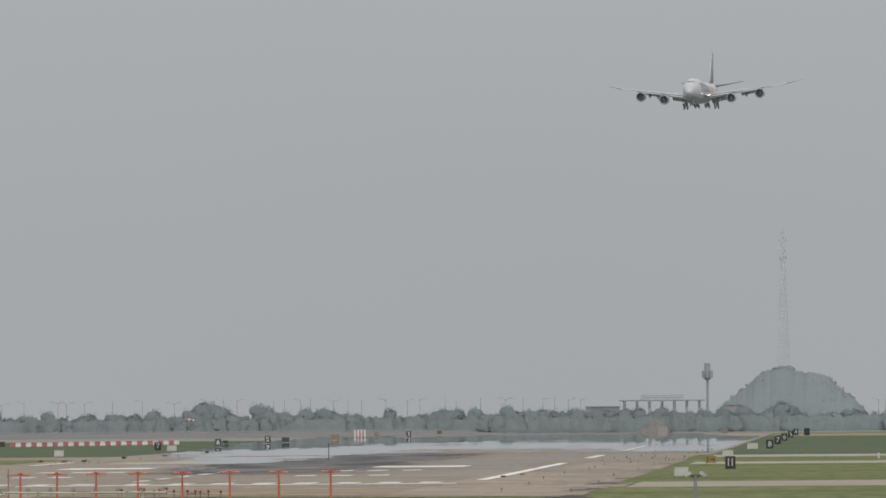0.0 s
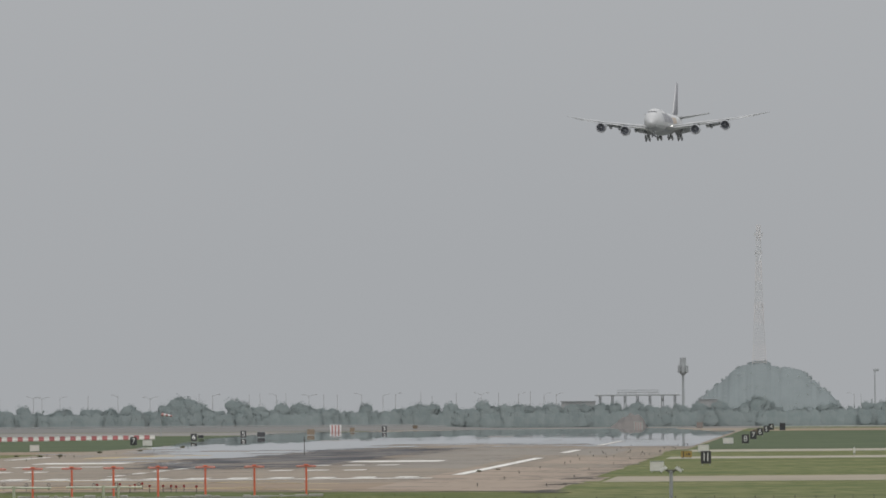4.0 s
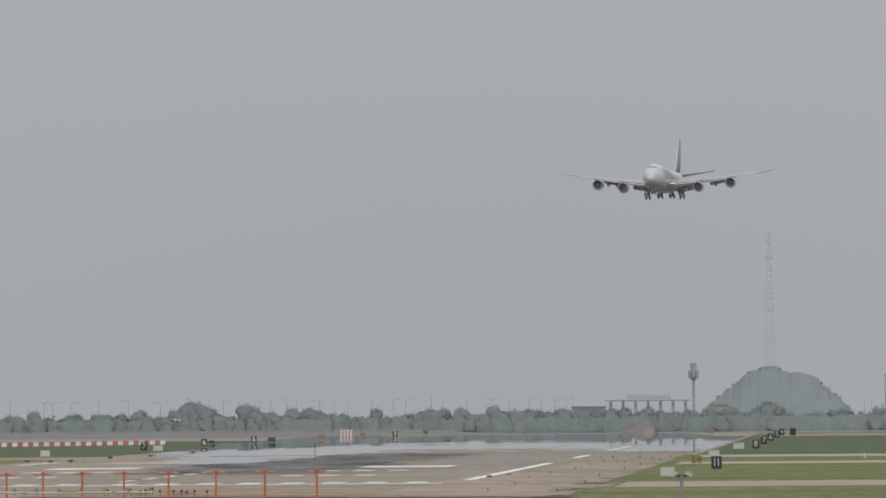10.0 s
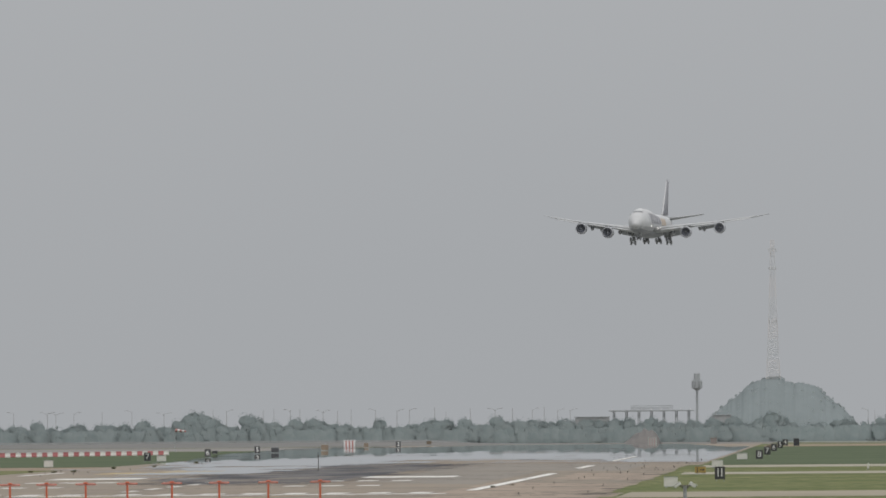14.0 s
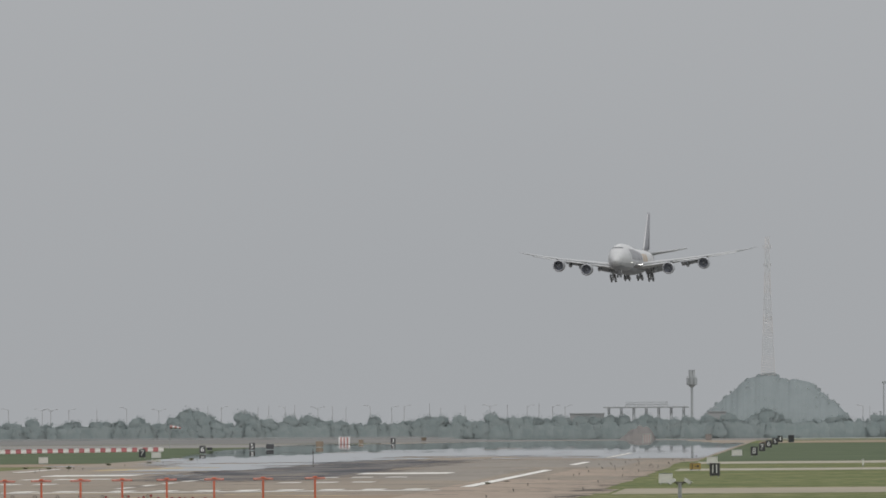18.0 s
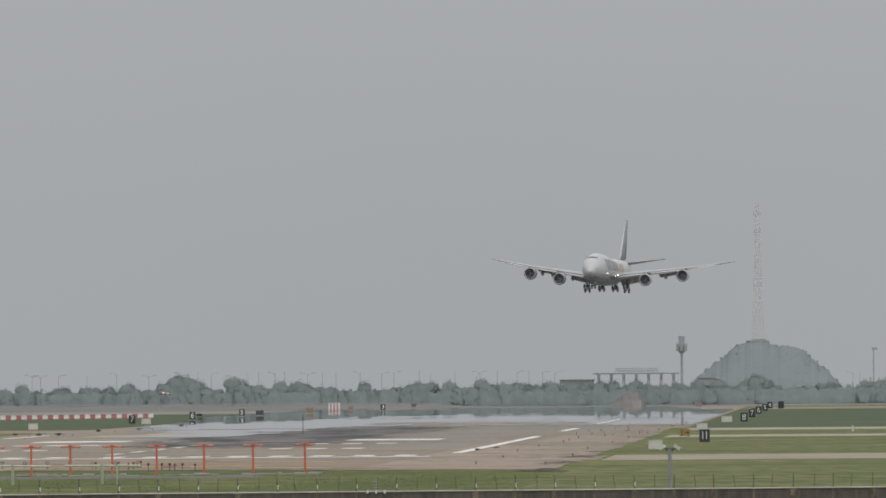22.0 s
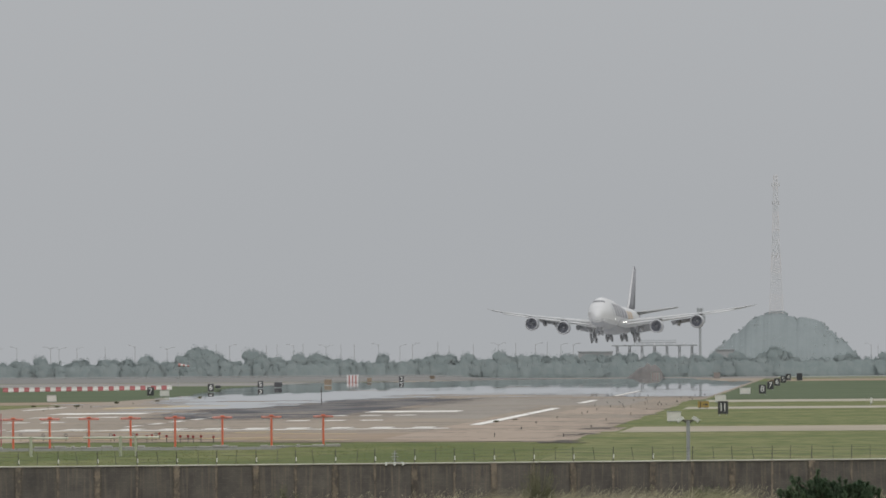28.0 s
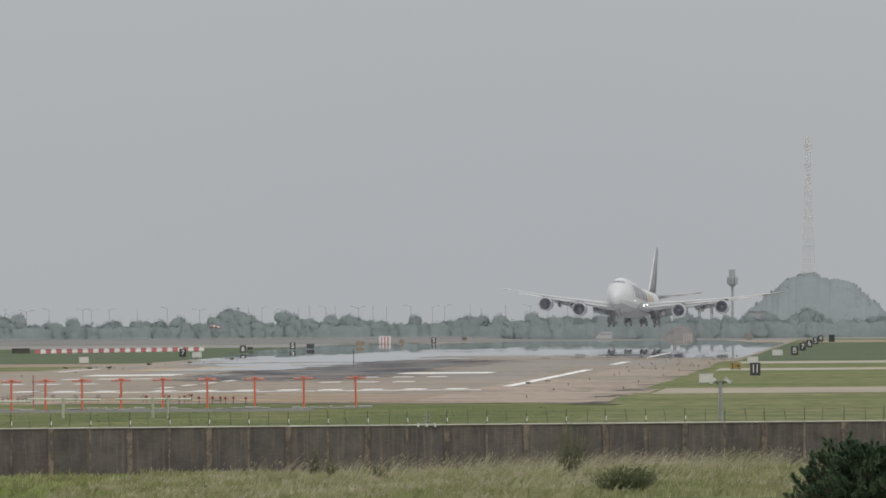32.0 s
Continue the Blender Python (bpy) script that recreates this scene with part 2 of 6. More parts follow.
M["pipe_pale"] = material("pale_pipe", (0.62, 0.63, 0.53), 0.6, (0.52, 0.53, 0.44), (2, 2, 2))
M["bark"] = material("bark", (0.12, 0.1, 0.08), 0.95, (0.08, 0.07, 0.055), (2, 2, 0.6), bump=0.4)
# haze is mixed into these leaf and bark colours, paler and bluer than foliage
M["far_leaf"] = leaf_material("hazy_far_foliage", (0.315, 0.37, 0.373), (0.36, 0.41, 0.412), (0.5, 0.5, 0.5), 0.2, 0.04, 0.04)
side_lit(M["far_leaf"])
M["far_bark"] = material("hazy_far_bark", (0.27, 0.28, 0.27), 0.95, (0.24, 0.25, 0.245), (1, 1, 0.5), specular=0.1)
# the hill's blue-grey is haze painted into its base colours
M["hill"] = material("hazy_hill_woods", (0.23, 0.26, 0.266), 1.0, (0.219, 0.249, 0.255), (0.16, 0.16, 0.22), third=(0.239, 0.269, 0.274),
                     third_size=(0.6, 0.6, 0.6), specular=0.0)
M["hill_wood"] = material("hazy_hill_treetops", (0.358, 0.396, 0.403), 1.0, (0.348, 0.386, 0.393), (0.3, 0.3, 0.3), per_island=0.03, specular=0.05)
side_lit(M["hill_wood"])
# far steelwork and lamp posts carry the haze in their base colour
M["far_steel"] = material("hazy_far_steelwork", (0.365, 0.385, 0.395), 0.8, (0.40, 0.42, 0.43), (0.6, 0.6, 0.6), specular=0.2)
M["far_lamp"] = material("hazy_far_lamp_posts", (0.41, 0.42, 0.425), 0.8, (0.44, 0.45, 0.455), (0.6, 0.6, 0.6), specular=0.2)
M["far_road"] = material("far_concrete_road", (0.27, 0.258, 0.243), 0.95, (0.235, 0.226, 0.215), (0.03, 0.01, 1), specular=0.1)
# reds of the sheds and windsock, paled in the colour to imitate haze
M["shed_hazed"] = material("hazy_shed_red", (0.29, 0.22, 0.215), 0.7, (0.27, 0.21, 0.205), (1, 1, 1))
M["shed_red"] = material("haze_paled_shed_red", (0.44, 0.21, 0.195), 0.7, (0.4, 0.2, 0.19), (1, 1, 1))
M["lamp_red"] = material("dark_red_lamp_glass", (0.30, 0.05, 0.045), 0.4, (0.24, 0.045, 0.04), (3, 3, 3))
M["dry_field"] = material("far_dry_field", (0.23, 0.218, 0.205), 1.0, (0.20, 0.192, 0.182), (0.02, 0.006, 1), third=(0.235, 0.22, 0.205), third_size=(0.1, 0.02, 1), specular=0.1)
# pale neutral grey, with haze in the colour, for bounce light and far sheds
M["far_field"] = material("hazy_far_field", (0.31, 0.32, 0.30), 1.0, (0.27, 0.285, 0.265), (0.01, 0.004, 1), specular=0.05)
# far_pale, both mast paints and far_wall are lightened towards the sky for haze
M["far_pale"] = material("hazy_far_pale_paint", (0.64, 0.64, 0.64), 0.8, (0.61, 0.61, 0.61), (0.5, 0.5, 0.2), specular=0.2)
M["plume"] = leaf_material("pale_seed_heads", (0.46, 0.43, 0.32), (0.38, 0.36, 0.24), (0.3, 0.1, 0.3), 0.4, 0.0, 0.25)
M["mast_red"] = material("hazy_mast_red_paint", (0.63, 0.60, 0.59), 0.8, (0.645, 0.615, 0.605), (0.5, 0.5, 0.2), specular=0.2)
M["mast_pale"] = material("hazy_mast_pale_paint", (0.60, 0.60, 0.605), 0.8, (0.59, 0.59, 0.595), (0.5, 0.5, 0.2), specular=0.2)
M["van_paint"] = material("dulled_white_van_paint", (0.52, 0.52, 0.515), 0.5, (0.48, 0.48, 0.475), (1, 1, 1))
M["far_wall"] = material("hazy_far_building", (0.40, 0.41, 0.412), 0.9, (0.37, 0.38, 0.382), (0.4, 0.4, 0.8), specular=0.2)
# brown greyed towards the tree tone, haze put into the colour
M["earth"] = material("hazy_brown_earth", (0.196, 0.186, 0.18), 1.0, (0.175, 0.171, 0.168), (0.25, 0.25, 0.4), third=(0.212, 0.195, 0.186), third_size=(0.3, 0.3, 1.4), specular=0.1)
M["bank"] = material("grey_brown_bank", (0.215, 0.212, 0.205), 1.0, (0.185, 0.185, 0.18), (0.06, 0.3, 0.8), third=(0.25, 0.242, 0.232), third_size=(0.15, 1, 2.5), specular=0.05)
M["beige_road"] = material("beige_concrete_road", (0.35, 0.313, 0.25), 0.95, (0.305, 0.275, 0.218), (0.1, 0.05, 1), third=(0.29, 0.265, 0.2), third_size=(0.35, 0.3, 1), specular=0.1)
M["path"] = material("worn_grey_path", (0.175, 0.178, 0.162), 0.95, (0.145, 0.152, 0.125), (0.3, 0.1, 1), third=(0.22, 0.22, 0.2), third_size=(1.2, 0.3, 1), specular=0.1)
M["slab_grey"] = material("greyish_slab", (0.268, 0.243, 0.214), 0.9, (0.240, 0.221, 0.197), (0.09, 0.02, 1), third=(0.301, 0.268, 0.230), third_size=(0.5, 0.05, 1), specular=0.15)
M["slab_pink"] = material("pinkish_slab", (0.343, 0.280, 0.226), 0.9, (0.310, 0.254, 0.207), (0.09, 0.02, 1), third=(0.273, 0.226, 0.183), third_size=(0.5, 0.04, 1), specular=0.15)
M["pale_road"] = material("pale_dusty_road", (0.40, 0.373, 0.32), 0.95, (0.345, 0.32, 0.265), (0.1, 0.05, 1), third=(0.30, 0.285, 0.215), third_size=(0.35, 0.3, 1), specular=0.1)
M["pine"] = material("pine_needles", (0.055, 0.092, 0.055), 0.8, (0.12, 0.17, 0.1), (1.2, 1.2, 1.2), per_island=0.35, specular=0.2)
M["shrub"] = material("dry_shrub_twigs", (0.12, 0.122, 0.08), 0.9, (0.17, 0.165, 0.105), (1.5, 1.5, 1.5), per_island=0.3, specular=0.1)
M["shrub_green"] = material("dark_green_shrub_leaves", (0.075, 0.095, 0.045), 0.9, (0.12, 0.14, 0.07), (1.5, 1.5, 1.5), per_island=0.35, specular=0.1)
M["rubble"] = material("grey_rubble", (0.41, 0.40, 0.365), 0.95, (0.28, 0.275, 0.25), (1.5, 0.3, 1), bump=0.4, specular=0.15)


# ---------------------------------------------------------------- builders
def mesh_of(name, bm, mat, smooth=False):
    bmesh.ops.recalc_face_normals(bm, faces=bm.faces)
    me = bpy.data.meshes.new(name)
    bm.to_mesh(me)
    bm.free()
    for m in (mat if isinstance(mat, (list, tuple)) else [mat]):
        me.materials.append(m)
    if smooth:
        me.polygons.foreach_set("use_smooth", [True] * len(me.polygons))
    return me


def part(name, bm, mat, parent, label="", smooth=False):
    ob = new(name, mesh_of(name, bm, mat, smooth))
    ob.parent = parent
    if label:
        ob["label"] = label
    return ob


def piece(name, me, parent, m):
    ob = new(name, me)
    ob.parent = parent
    ob.matrix_basis = m
    return ob


def thing(name, m, label, category, group="", kind=""):
    ob = new(name)
    ob.matrix_basis = m
    ob.empty_display_size = 0.2
    return tagged(ob, label, category, group, kind)


def box(bm, c, s, bevel=0.0, m=None):
    r = bmesh.ops.create_cube(bm, size=1.0)
    vs = r["verts"]
    mat = Matrix.Translation(c) @ Matrix.Diagonal((*s, 1))
    bmesh.ops.transform(bm, matrix=(m @ mat) if m else mat, verts=vs)
    if bevel:
        es = list({e for v in vs for e in v.link_edges})
        bmesh.ops.bevel(bm, geom=es, offset=bevel, segments=1, affect="EDGES")
    return bm


def tube(bm, p0, p1, r0, r1=None, n=10, caps=True):
    p0, p1 = Vector(p0), Vector(p1)
    d = p1 - p0
    m = Matrix.Translation((p0 + p1) / 2) @ d.to_track_quat("Z", "Y").to_matrix().to_4x4()
    bmesh.ops.create_cone(bm, cap_ends=caps, segments=n, radius1=r0, radius2=r0 if r1 is None else r1, depth=d.length, matrix=m)
    return bm


def ball(bm, c, r, s=(1, 1, 1), u=12, v=8):
    bmesh.ops.create_uvsphere(bm, u_segments=u, v_segments=v, radius=r, matrix=Matrix.Translation(c) @ Matrix.Diagonal((*s, 1)))
    return bm


def B():
    return bmesh.new()


def sheet(name, corners, mat, z, cells=(1, 1), label="", category="", kind="structure"):
    """A flat piece of ground between four corners, at height z."""
    bm = B()
    a, b, c, d = [Vector((*p, 0)) for p in corners]
    nu, nv = cells
    rows = []
    for j in range(nv + 1):
        v = j / nv
        rows.append([bm.verts.new((a.lerp(b, i / nu)).lerp(d.lerp(c, i / nu), v)) for i in range(nu + 1)])
    for j in range(nv):
        for i in range(nu):
            bm.faces.new((rows[j][i], rows[j][i + 1], rows[j + 1][i + 1], rows[j + 1][i]))
    ob = new(name, mesh_of(name, bm, mat))
    ob.location.z = z
    return tagged(ob, label, category, "", kind)

# ---------------------------------------------------------------- ground
CENTRE_X = -73.4            # runway centreline
NEAR_END = 955              # where the pavement begins
PAVED_RIGHT, PAVED_LEFT = -21.4, -114.0


def ground_height(x, y):
    """The field is level; before the wall it swells a little."""
    if y > 560:
        return 0.0
    k = min(1.0, (560 - y) / 25)
    swell = 0.35 * math.exp(-((x + 9) / 9) ** 2) + 0.15 * noise.noise((x * 0.12, y * 0.05, 0))
    return k * max(0.0, swell)


def build_ground():
    xs = [-2500, -900, -400, -200, -130, -100] + [-80 + 2 * i for i in range(51)] + [40, 80, 150, 300, 700, 2500]
    ys = [-60, 100, 250, 350, 400] + [424 + 4 * i for i in range(36)] + [580, 600, 700, 900, 1200, 1600, 2200, 3000, 3600, 4300, 5400]
    verts = [(x, y, ground_height(x, y)) for y in ys for x in xs]
    w = len(xs)
    faces = [(j * w + i, j * w + i + 1, (j + 1) * w + i + 1, (j + 1) * w + i) for j in range(len(ys) - 1) for i in range(w - 1)]
    me = bpy.data.meshes.new("ground")
    me.from_pydata(verts, [], faces)
    me.materials.append(M["grass"])
    return tagged(new("ground", me), "wide level airfield of mown green grass", "ground", "", "structure")


build_ground()


def strip(name, x0, x1, y0, y1, mat, z, label, category, cells=(1, 1)):
    return sheet(name, ((x0, y0), (x1, y0), (x1, y1), (x0, y1)), mat, z, cells, label, category)


sheet("runway", ((PAVED_LEFT, 1095), (PAVED_RIGHT, 1080), (PAVED_RIGHT, 3010), (PAVED_LEFT, 3010)), M["runway"], 0.03, (1, 1),
      "long pale tan runway with weathered pavement", "runway")
sheet("runway_end", ((PAVED_LEFT - 40, 1062), (PAVED_RIGHT, 970), (PAVED_RIGHT, 1080), (PAVED_LEFT - 40, 1102)), M["concrete"], 0.03, (1, 1),
      "tan concrete stopway before the runway threshold", "runway")
strip("service_road", PAVED_RIGHT, 300, 1075, 1149, M["beige_road"], 0.02, "pale concrete service road across the grass", "road")
strip("service_road", PAVED_RIGHT, 300, 1480, 1531, M["pale_road"], 0.02, "narrow pale service road across the grass", "road")
strip("service_road", PAVED_RIGHT, 300, 1667, 1734, M["pale_road"], 0.02, "narrow pale service road across the grass", "road")
strip("verge", -260, PAVED_RIGHT, 566, 962, M["verge_soil"], 0.008, "darker green mown verge before the runway end", "ground")
strip("footpath", -90, -44.5, 913, 943, M["path"], 0.02, "narrow worn grey path along the antenna bases", "path")
strip("taxiway", -420, PAVED_LEFT, 1724, 1824, M["concrete"], 0.02, "pale taxiway leaving the runway", "road")
strip("taxiway", -330, PAVED_LEFT, 1205, 1594, M["concrete"], 0.02, "broad pale taxiway leaving the runway", "road")
strip("parallel_taxiway", -700, PAVED_LEFT - 4, 2637, 2902, M["far_road"], 0.018, "pale parallel taxiway in the distance", "road")
strip("dry_field", -700, PAVED_RIGHT + 2, 2929, 3476, M["dry_field"], 0.022, "strip of dry brownish ground before the trees", "ground")
strip("service_road", PAVED_RIGHT + 2, 500, 2703, 2874, M["concrete"], 0.02, "pale road beyond the far grass", "road")
strip("perimeter_road", -700, 500, 3594, 3857, M["far_road"], 0.026, "pale perimeter road before the trees", "road")
strip("far_grass", PAVED_RIGHT, 700, 1744, 2680, M["far_grass"], 0.01, "darker green grass beyond the service roads", "ground")
strip("far_grass", -700, PAVED_LEFT, 1834, 2615, M["far_grass"], 0.01, "darker green grass beside the far runway", "ground")
# ground sheet added mostly out of sight to bounce neutral light under the aircraft
strip("far_field", -2500, 2500, 3075, 5300, M["far_field"], 0.012, "pale grey ground beyond the airport, bouncing neutral light", "ground")


# tyre marks: many long thin dark streaks laid along the runway
def build_rubber():
    bm = B()
    rnd = random.Random(5)
    for i in range(1500):
        x = min(rnd.gauss(-70.5, 5.2), -60.5 - 2.5 * rnd.random())
        y0 = 1325 + 8.0 * max(0.0, -74 - x) + 400 * rnd.random() ** 1.25
        length = rnd.uniform(60, 210)
        w = rnd.uniform(0.15, 0.5)
        z = 0.036 + 0.000004 * i
        ax = rnd.uniform(-0.4, 0.4)
        vs = [bm.verts.new(p) for p in ((x - w * 0.3, y0, z), (x + w * 0.3, y0, z), (x + w + ax, y0 + length * 0.4, z), (x + ax, y0 + length, z), (x - w + ax, y0 + length * 0.5, z))]
        bm.faces.new(vs)
    # dark cross bands that imitate the mirage streaking the marks sideways
    for i in range(520):
        x, y0 = rnd.uniform(-84, -59), 1330 + 520 * rnd.random() ** 1.2
        if x < -74 - (y0 - 1330) * 0.12 - 6:
            continue
        w, l, z = rnd.uniform(0.8, 4.5), rnd.uniform(3, 11), 0.0462 + 0.000002 * i
        vs = [bm.verts.new(p) for p in ((x, y0, z), (x + w * 0.6, y0 - l * 0.2, z), (x + w, y0 + l * 0.4, z), (x + w * 0.5, y0 + l * 0.6, z), (x - w * 0.3, y0 + l * 0.5, z))]
        bm.faces.new(vs)
    ob = new("tyre_marks", mesh_of("tyre_marks", bm, M["rubber"]))
    tagged(ob, "black tyre rubber streaks along the touchdown zone", "tyre marks", "", "stuff")


build_rubber()


# pavement-coloured cross streaks over the rubber, painted to imitate heat shimmer
def build_worn_streaks():
    bm = B()
    rnd = random.Random(52)
    for i in range(70):
        x, y0 = rnd.uniform(-92, -58), 1320 + 560 * rnd.random() ** 1.1
        w, l, z = rnd.uniform(3.0, 14.0), rnd.uniform(4.0, 15.0), 0.0476 + 0.0000008 * i
        pts = [(x, y0), (x + w * 0.5, y0 - l * rnd.uniform(0.1, 0.4)), (x + w, y0 + l * rnd.uniform(-0.2, 0.4)), (x + w * 0.6, y0 + l * 0.5), (x + w * 0.25, y0 + l * rnd.uniform(0.2, 0.5))]
        bm.faces.new([bm.verts.new((px, py, z)) for px, py in pts])
    tagged(new("worn_streaks", mesh_of("worn_streaks", bm, M["runway"])), "pale streaks imitating heat shimmer across the tyre marks", "pavement wear", "", "stuff")


build_worn_streaks()


# slabs of other batches of concrete, a shade greyer or pinker
for x0, x1, y0, y1, s, mat in ((-60, -30, 1640, 1860, -60, "slab_grey"), (-57, -41, 1350, 1630, -50, "slab_grey"), (-40, PAVED_RIGHT - 0.4, 1010, 1330, -50, "slab_pink"),
                               (-35, PAVED_RIGHT - 0.4, 1395, 1545, -40, "slab_pink"), (-96, -70, 1010, 1085, -12, "slab_pink")):
    sheet("pavement_slab", ((x0, y0), (x1, y0 + s), (x1, y1 + s), (x0, y1)), M[mat], 0.0335, (1, 1), "pavement slab of another batch of concrete", "pavement")


# tar seams and cracks that wander over the concrete, widened in depth to show from the camera
def build_seams():
    bm = B()
    rnd = random.Random(17)
    lines = [(-60, -30, 1864, 1790), (-57, -29, 1642, 1532), (-38, -22.5, 1350, 1262), (-44, -23, 1210, 1150), (-50, -31, 1480, 1440)]
    for k in range(70):
        y = 980 + 13 * k + rnd.uniform(-10, 10)
        a = rnd.uniform(-92, -40)
        lines.append((a, min(PAVED_RIGHT - 0.5, a + rnd.uniform(5, 34)), y, y + rnd.uniform(-5, 5)))
    for k in range(34):
        y = 975 + 26 * k + rnd.uniform(-9, 9)
        lines.append((PAVED_RIGHT - rnd.uniform(3, 14), PAVED_RIGHT - 0.3, y, y + rnd.uniform(-3, 3)))
    for k in range(60):
        y = 972 + 11 * k + rnd.uniform(-5, 5)
        lines.append((PAVED_RIGHT - rnd.uniform(0.3, 3.4), PAVED_RIGHT + rnd.uniform(-0.6, 0.2), y, y + rnd.uniform(-2, 2)))
    for n_line, (x0, x1, ya, yb) in enumerate(lines):
        n = max(3, int((x1 - x0) / 0.8))
        last = None
        for i in range(n + 1):
            u = i / n
            x, y = x0 + (x1 - x0) * u, ya + (yb - ya) * u + 3.0 * noise.noise((x0 + 6 * u, ya, 0))
            w = rnd.uniform(0.6, 3.2) * (0.3 + math.sin(math.pi * u))
            z = 0.0345 + 0.00002 * n_line
            pair = (bm.verts.new((x, y - w, z)), bm.verts.new((x, y + w, z)))
            if last and rnd.random() > 0.12:
                bm.faces.new((last[0], pair[0], pair[1], last[1]))
            last = pair
    tagged(new("tar_seams", mesh_of("tar_seams", bm, M["tar"])), "dark tar seams and cracks in the pavement, widened for the camera", "tar seams", "", "stuff")


build_seams()


# tongues of grass that creep over the edge of the pavement
def build_fringe():
    bm = B()
    rnd = random.Random(23)
    last = None
    y = 955.0
    while y < 2000:
        reach = 0.0 if 1080 < y < 1140 else (1.6 if y < 1740 else 0.3)
        reach += 0.9 * max(0.0, 1 - abs(y - 1660) / 90) + 0.55 * noise.noise((y * 0.02, 0, 3)) + 0.5 * noise.noise((y * 0.11, 0, 9)) + rnd.uniform(-0.15, 0.15)
        pair = (bm.verts.new((PAVED_RIGHT - max(0.1, reach), y, 0.042)), bm.verts.new((PAVED_RIGHT + 0.1, y, 0.042)), bm.verts.new((PAVED_RIGHT + 0.5, y, -0.004)))
        if last:
            bm.faces.new((last[0], last[1], pair[1], pair[0]))
            bm.faces.new((last[1], last[2], pair[2], pair[1]))
        last = pair
        y += 2.5
    tagged(new("grass_fringe", mesh_of("grass_fringe", bm, M["grass"])), "tongues of mown grass over the pavement edge", "grass", "", "stuff")


build_fringe()


# painted markings, each a thin slab of paint
def marking(x0, x1, y0, y1, group, label, mat=None, rise=0.0):
    bm = B()
    vs = [bm.verts.new(p) for p in ((x0, y0, 0), (x1, y0 + rise, 0), (x1, y1 + rise, 0), (x0, y1, 0))]
    bmesh.ops.extrude_face_region(bm, geom=[bm.faces.new(vs)])
    bm.verts.ensure_lookup_table()
    for v in bm.verts[4:]:
        v.co.z += 0.004
    ob = new("runway_marking", mesh_of("runway_marking", bm, mat or M["paint_white"]))
    ob.location.z = 0.048 if y0 < 1850 else 0.064
    if mat is None:
        # a worn dark border round the white paint
        bm = B()
        bm.faces.new([bm.verts.new(p) for p in ((x0 - 0.2, y0 - 1.6, -0.002), (x1 + 0.35, y0 - 1.6, -0.002), (x1 + 0.35, y1 + 1.8, -0.002), (x0 - 0.1, y1 + 1.8, -0.002))])
        part("border", bm, M["border"], ob, "worn dark border of the marking")
    return tagged(ob, label, "runway marking", group, "structure")


for side in (-1, 1):
    for k in range(8 if side > 0 else 4):
        c = CENTRE_X + side * (2.8 + 4.1 * k)
        marking(c - 1.05, c + 1.05, 1154, 1169, "threshold stripes", "white threshold stripe painted on the runway")
    for y0 in (1278, 1374):
        for k in range(3):
            c = CENTRE_X + side * (13.3 + 4.0 * k)
            marking(c - 1.15, c + 1.15, y0 + 3, y0 + 15, "touchdown bars", "white touchdown zone bar painted on the runway")
    c = CENTRE_X + side * 19.4
    marking(c - 5.65, c + 5.65, 1450, 1480, "aiming points", "broad white aiming point block on the runway")
c = CENTRE_X + 35.5
for y0, y1 in ((1192, 1400), (1404, 1522), (1661, 1750), (1905, 2110)):
    marking(c - (0.6 if y0 < 1850 else 0.3), c + (0.6 if y0 < 1850 else 0.3), y0, y1, "edge stripes", "white runway edge stripe")
c = CENTRE_X - 35.5
for y0, y1 in ((1560, 1640),):
    marking(c - 0.6, c + 0.6, y0, y1, "edge stripes", "white runway edge stripe")
# this line and the chevron arms are widened in depth to show from the camera
marking(CENTRE_X - 8, CENTRE_X + 34.5, 1140, 1148, "threshold line", "white line across the runway threshold, widened for the camera")
for k in range(5):
    marking(CENTRE_X - 0.45, CENTRE_X + 0.45, 1200 + 40 * k, 1222 + 40 * k, "centreline", "white centreline dash")
for x0, x1, y0, y1 in ((-78, -45, 1135, 1073), (-72, -42.5, 1056, 1000), (-76, -50, 1013, 1036), (-64, -52, 1064, 1128)):
    marking(x0, x1, y0, y0 + 6.0, "chevrons", "faded yellow chevron arm on the stopway", M["paint_yellow"], rise=y1 - y0)
marking(-101, -82, 1585, 1632, "yellow lines", "faded yellow line on the pavement", M["paint_yellow"])
marking(-96, -84, 1640, 1690, "yellow lines", "faded yellow line on the pavement", M["paint_yellow"])


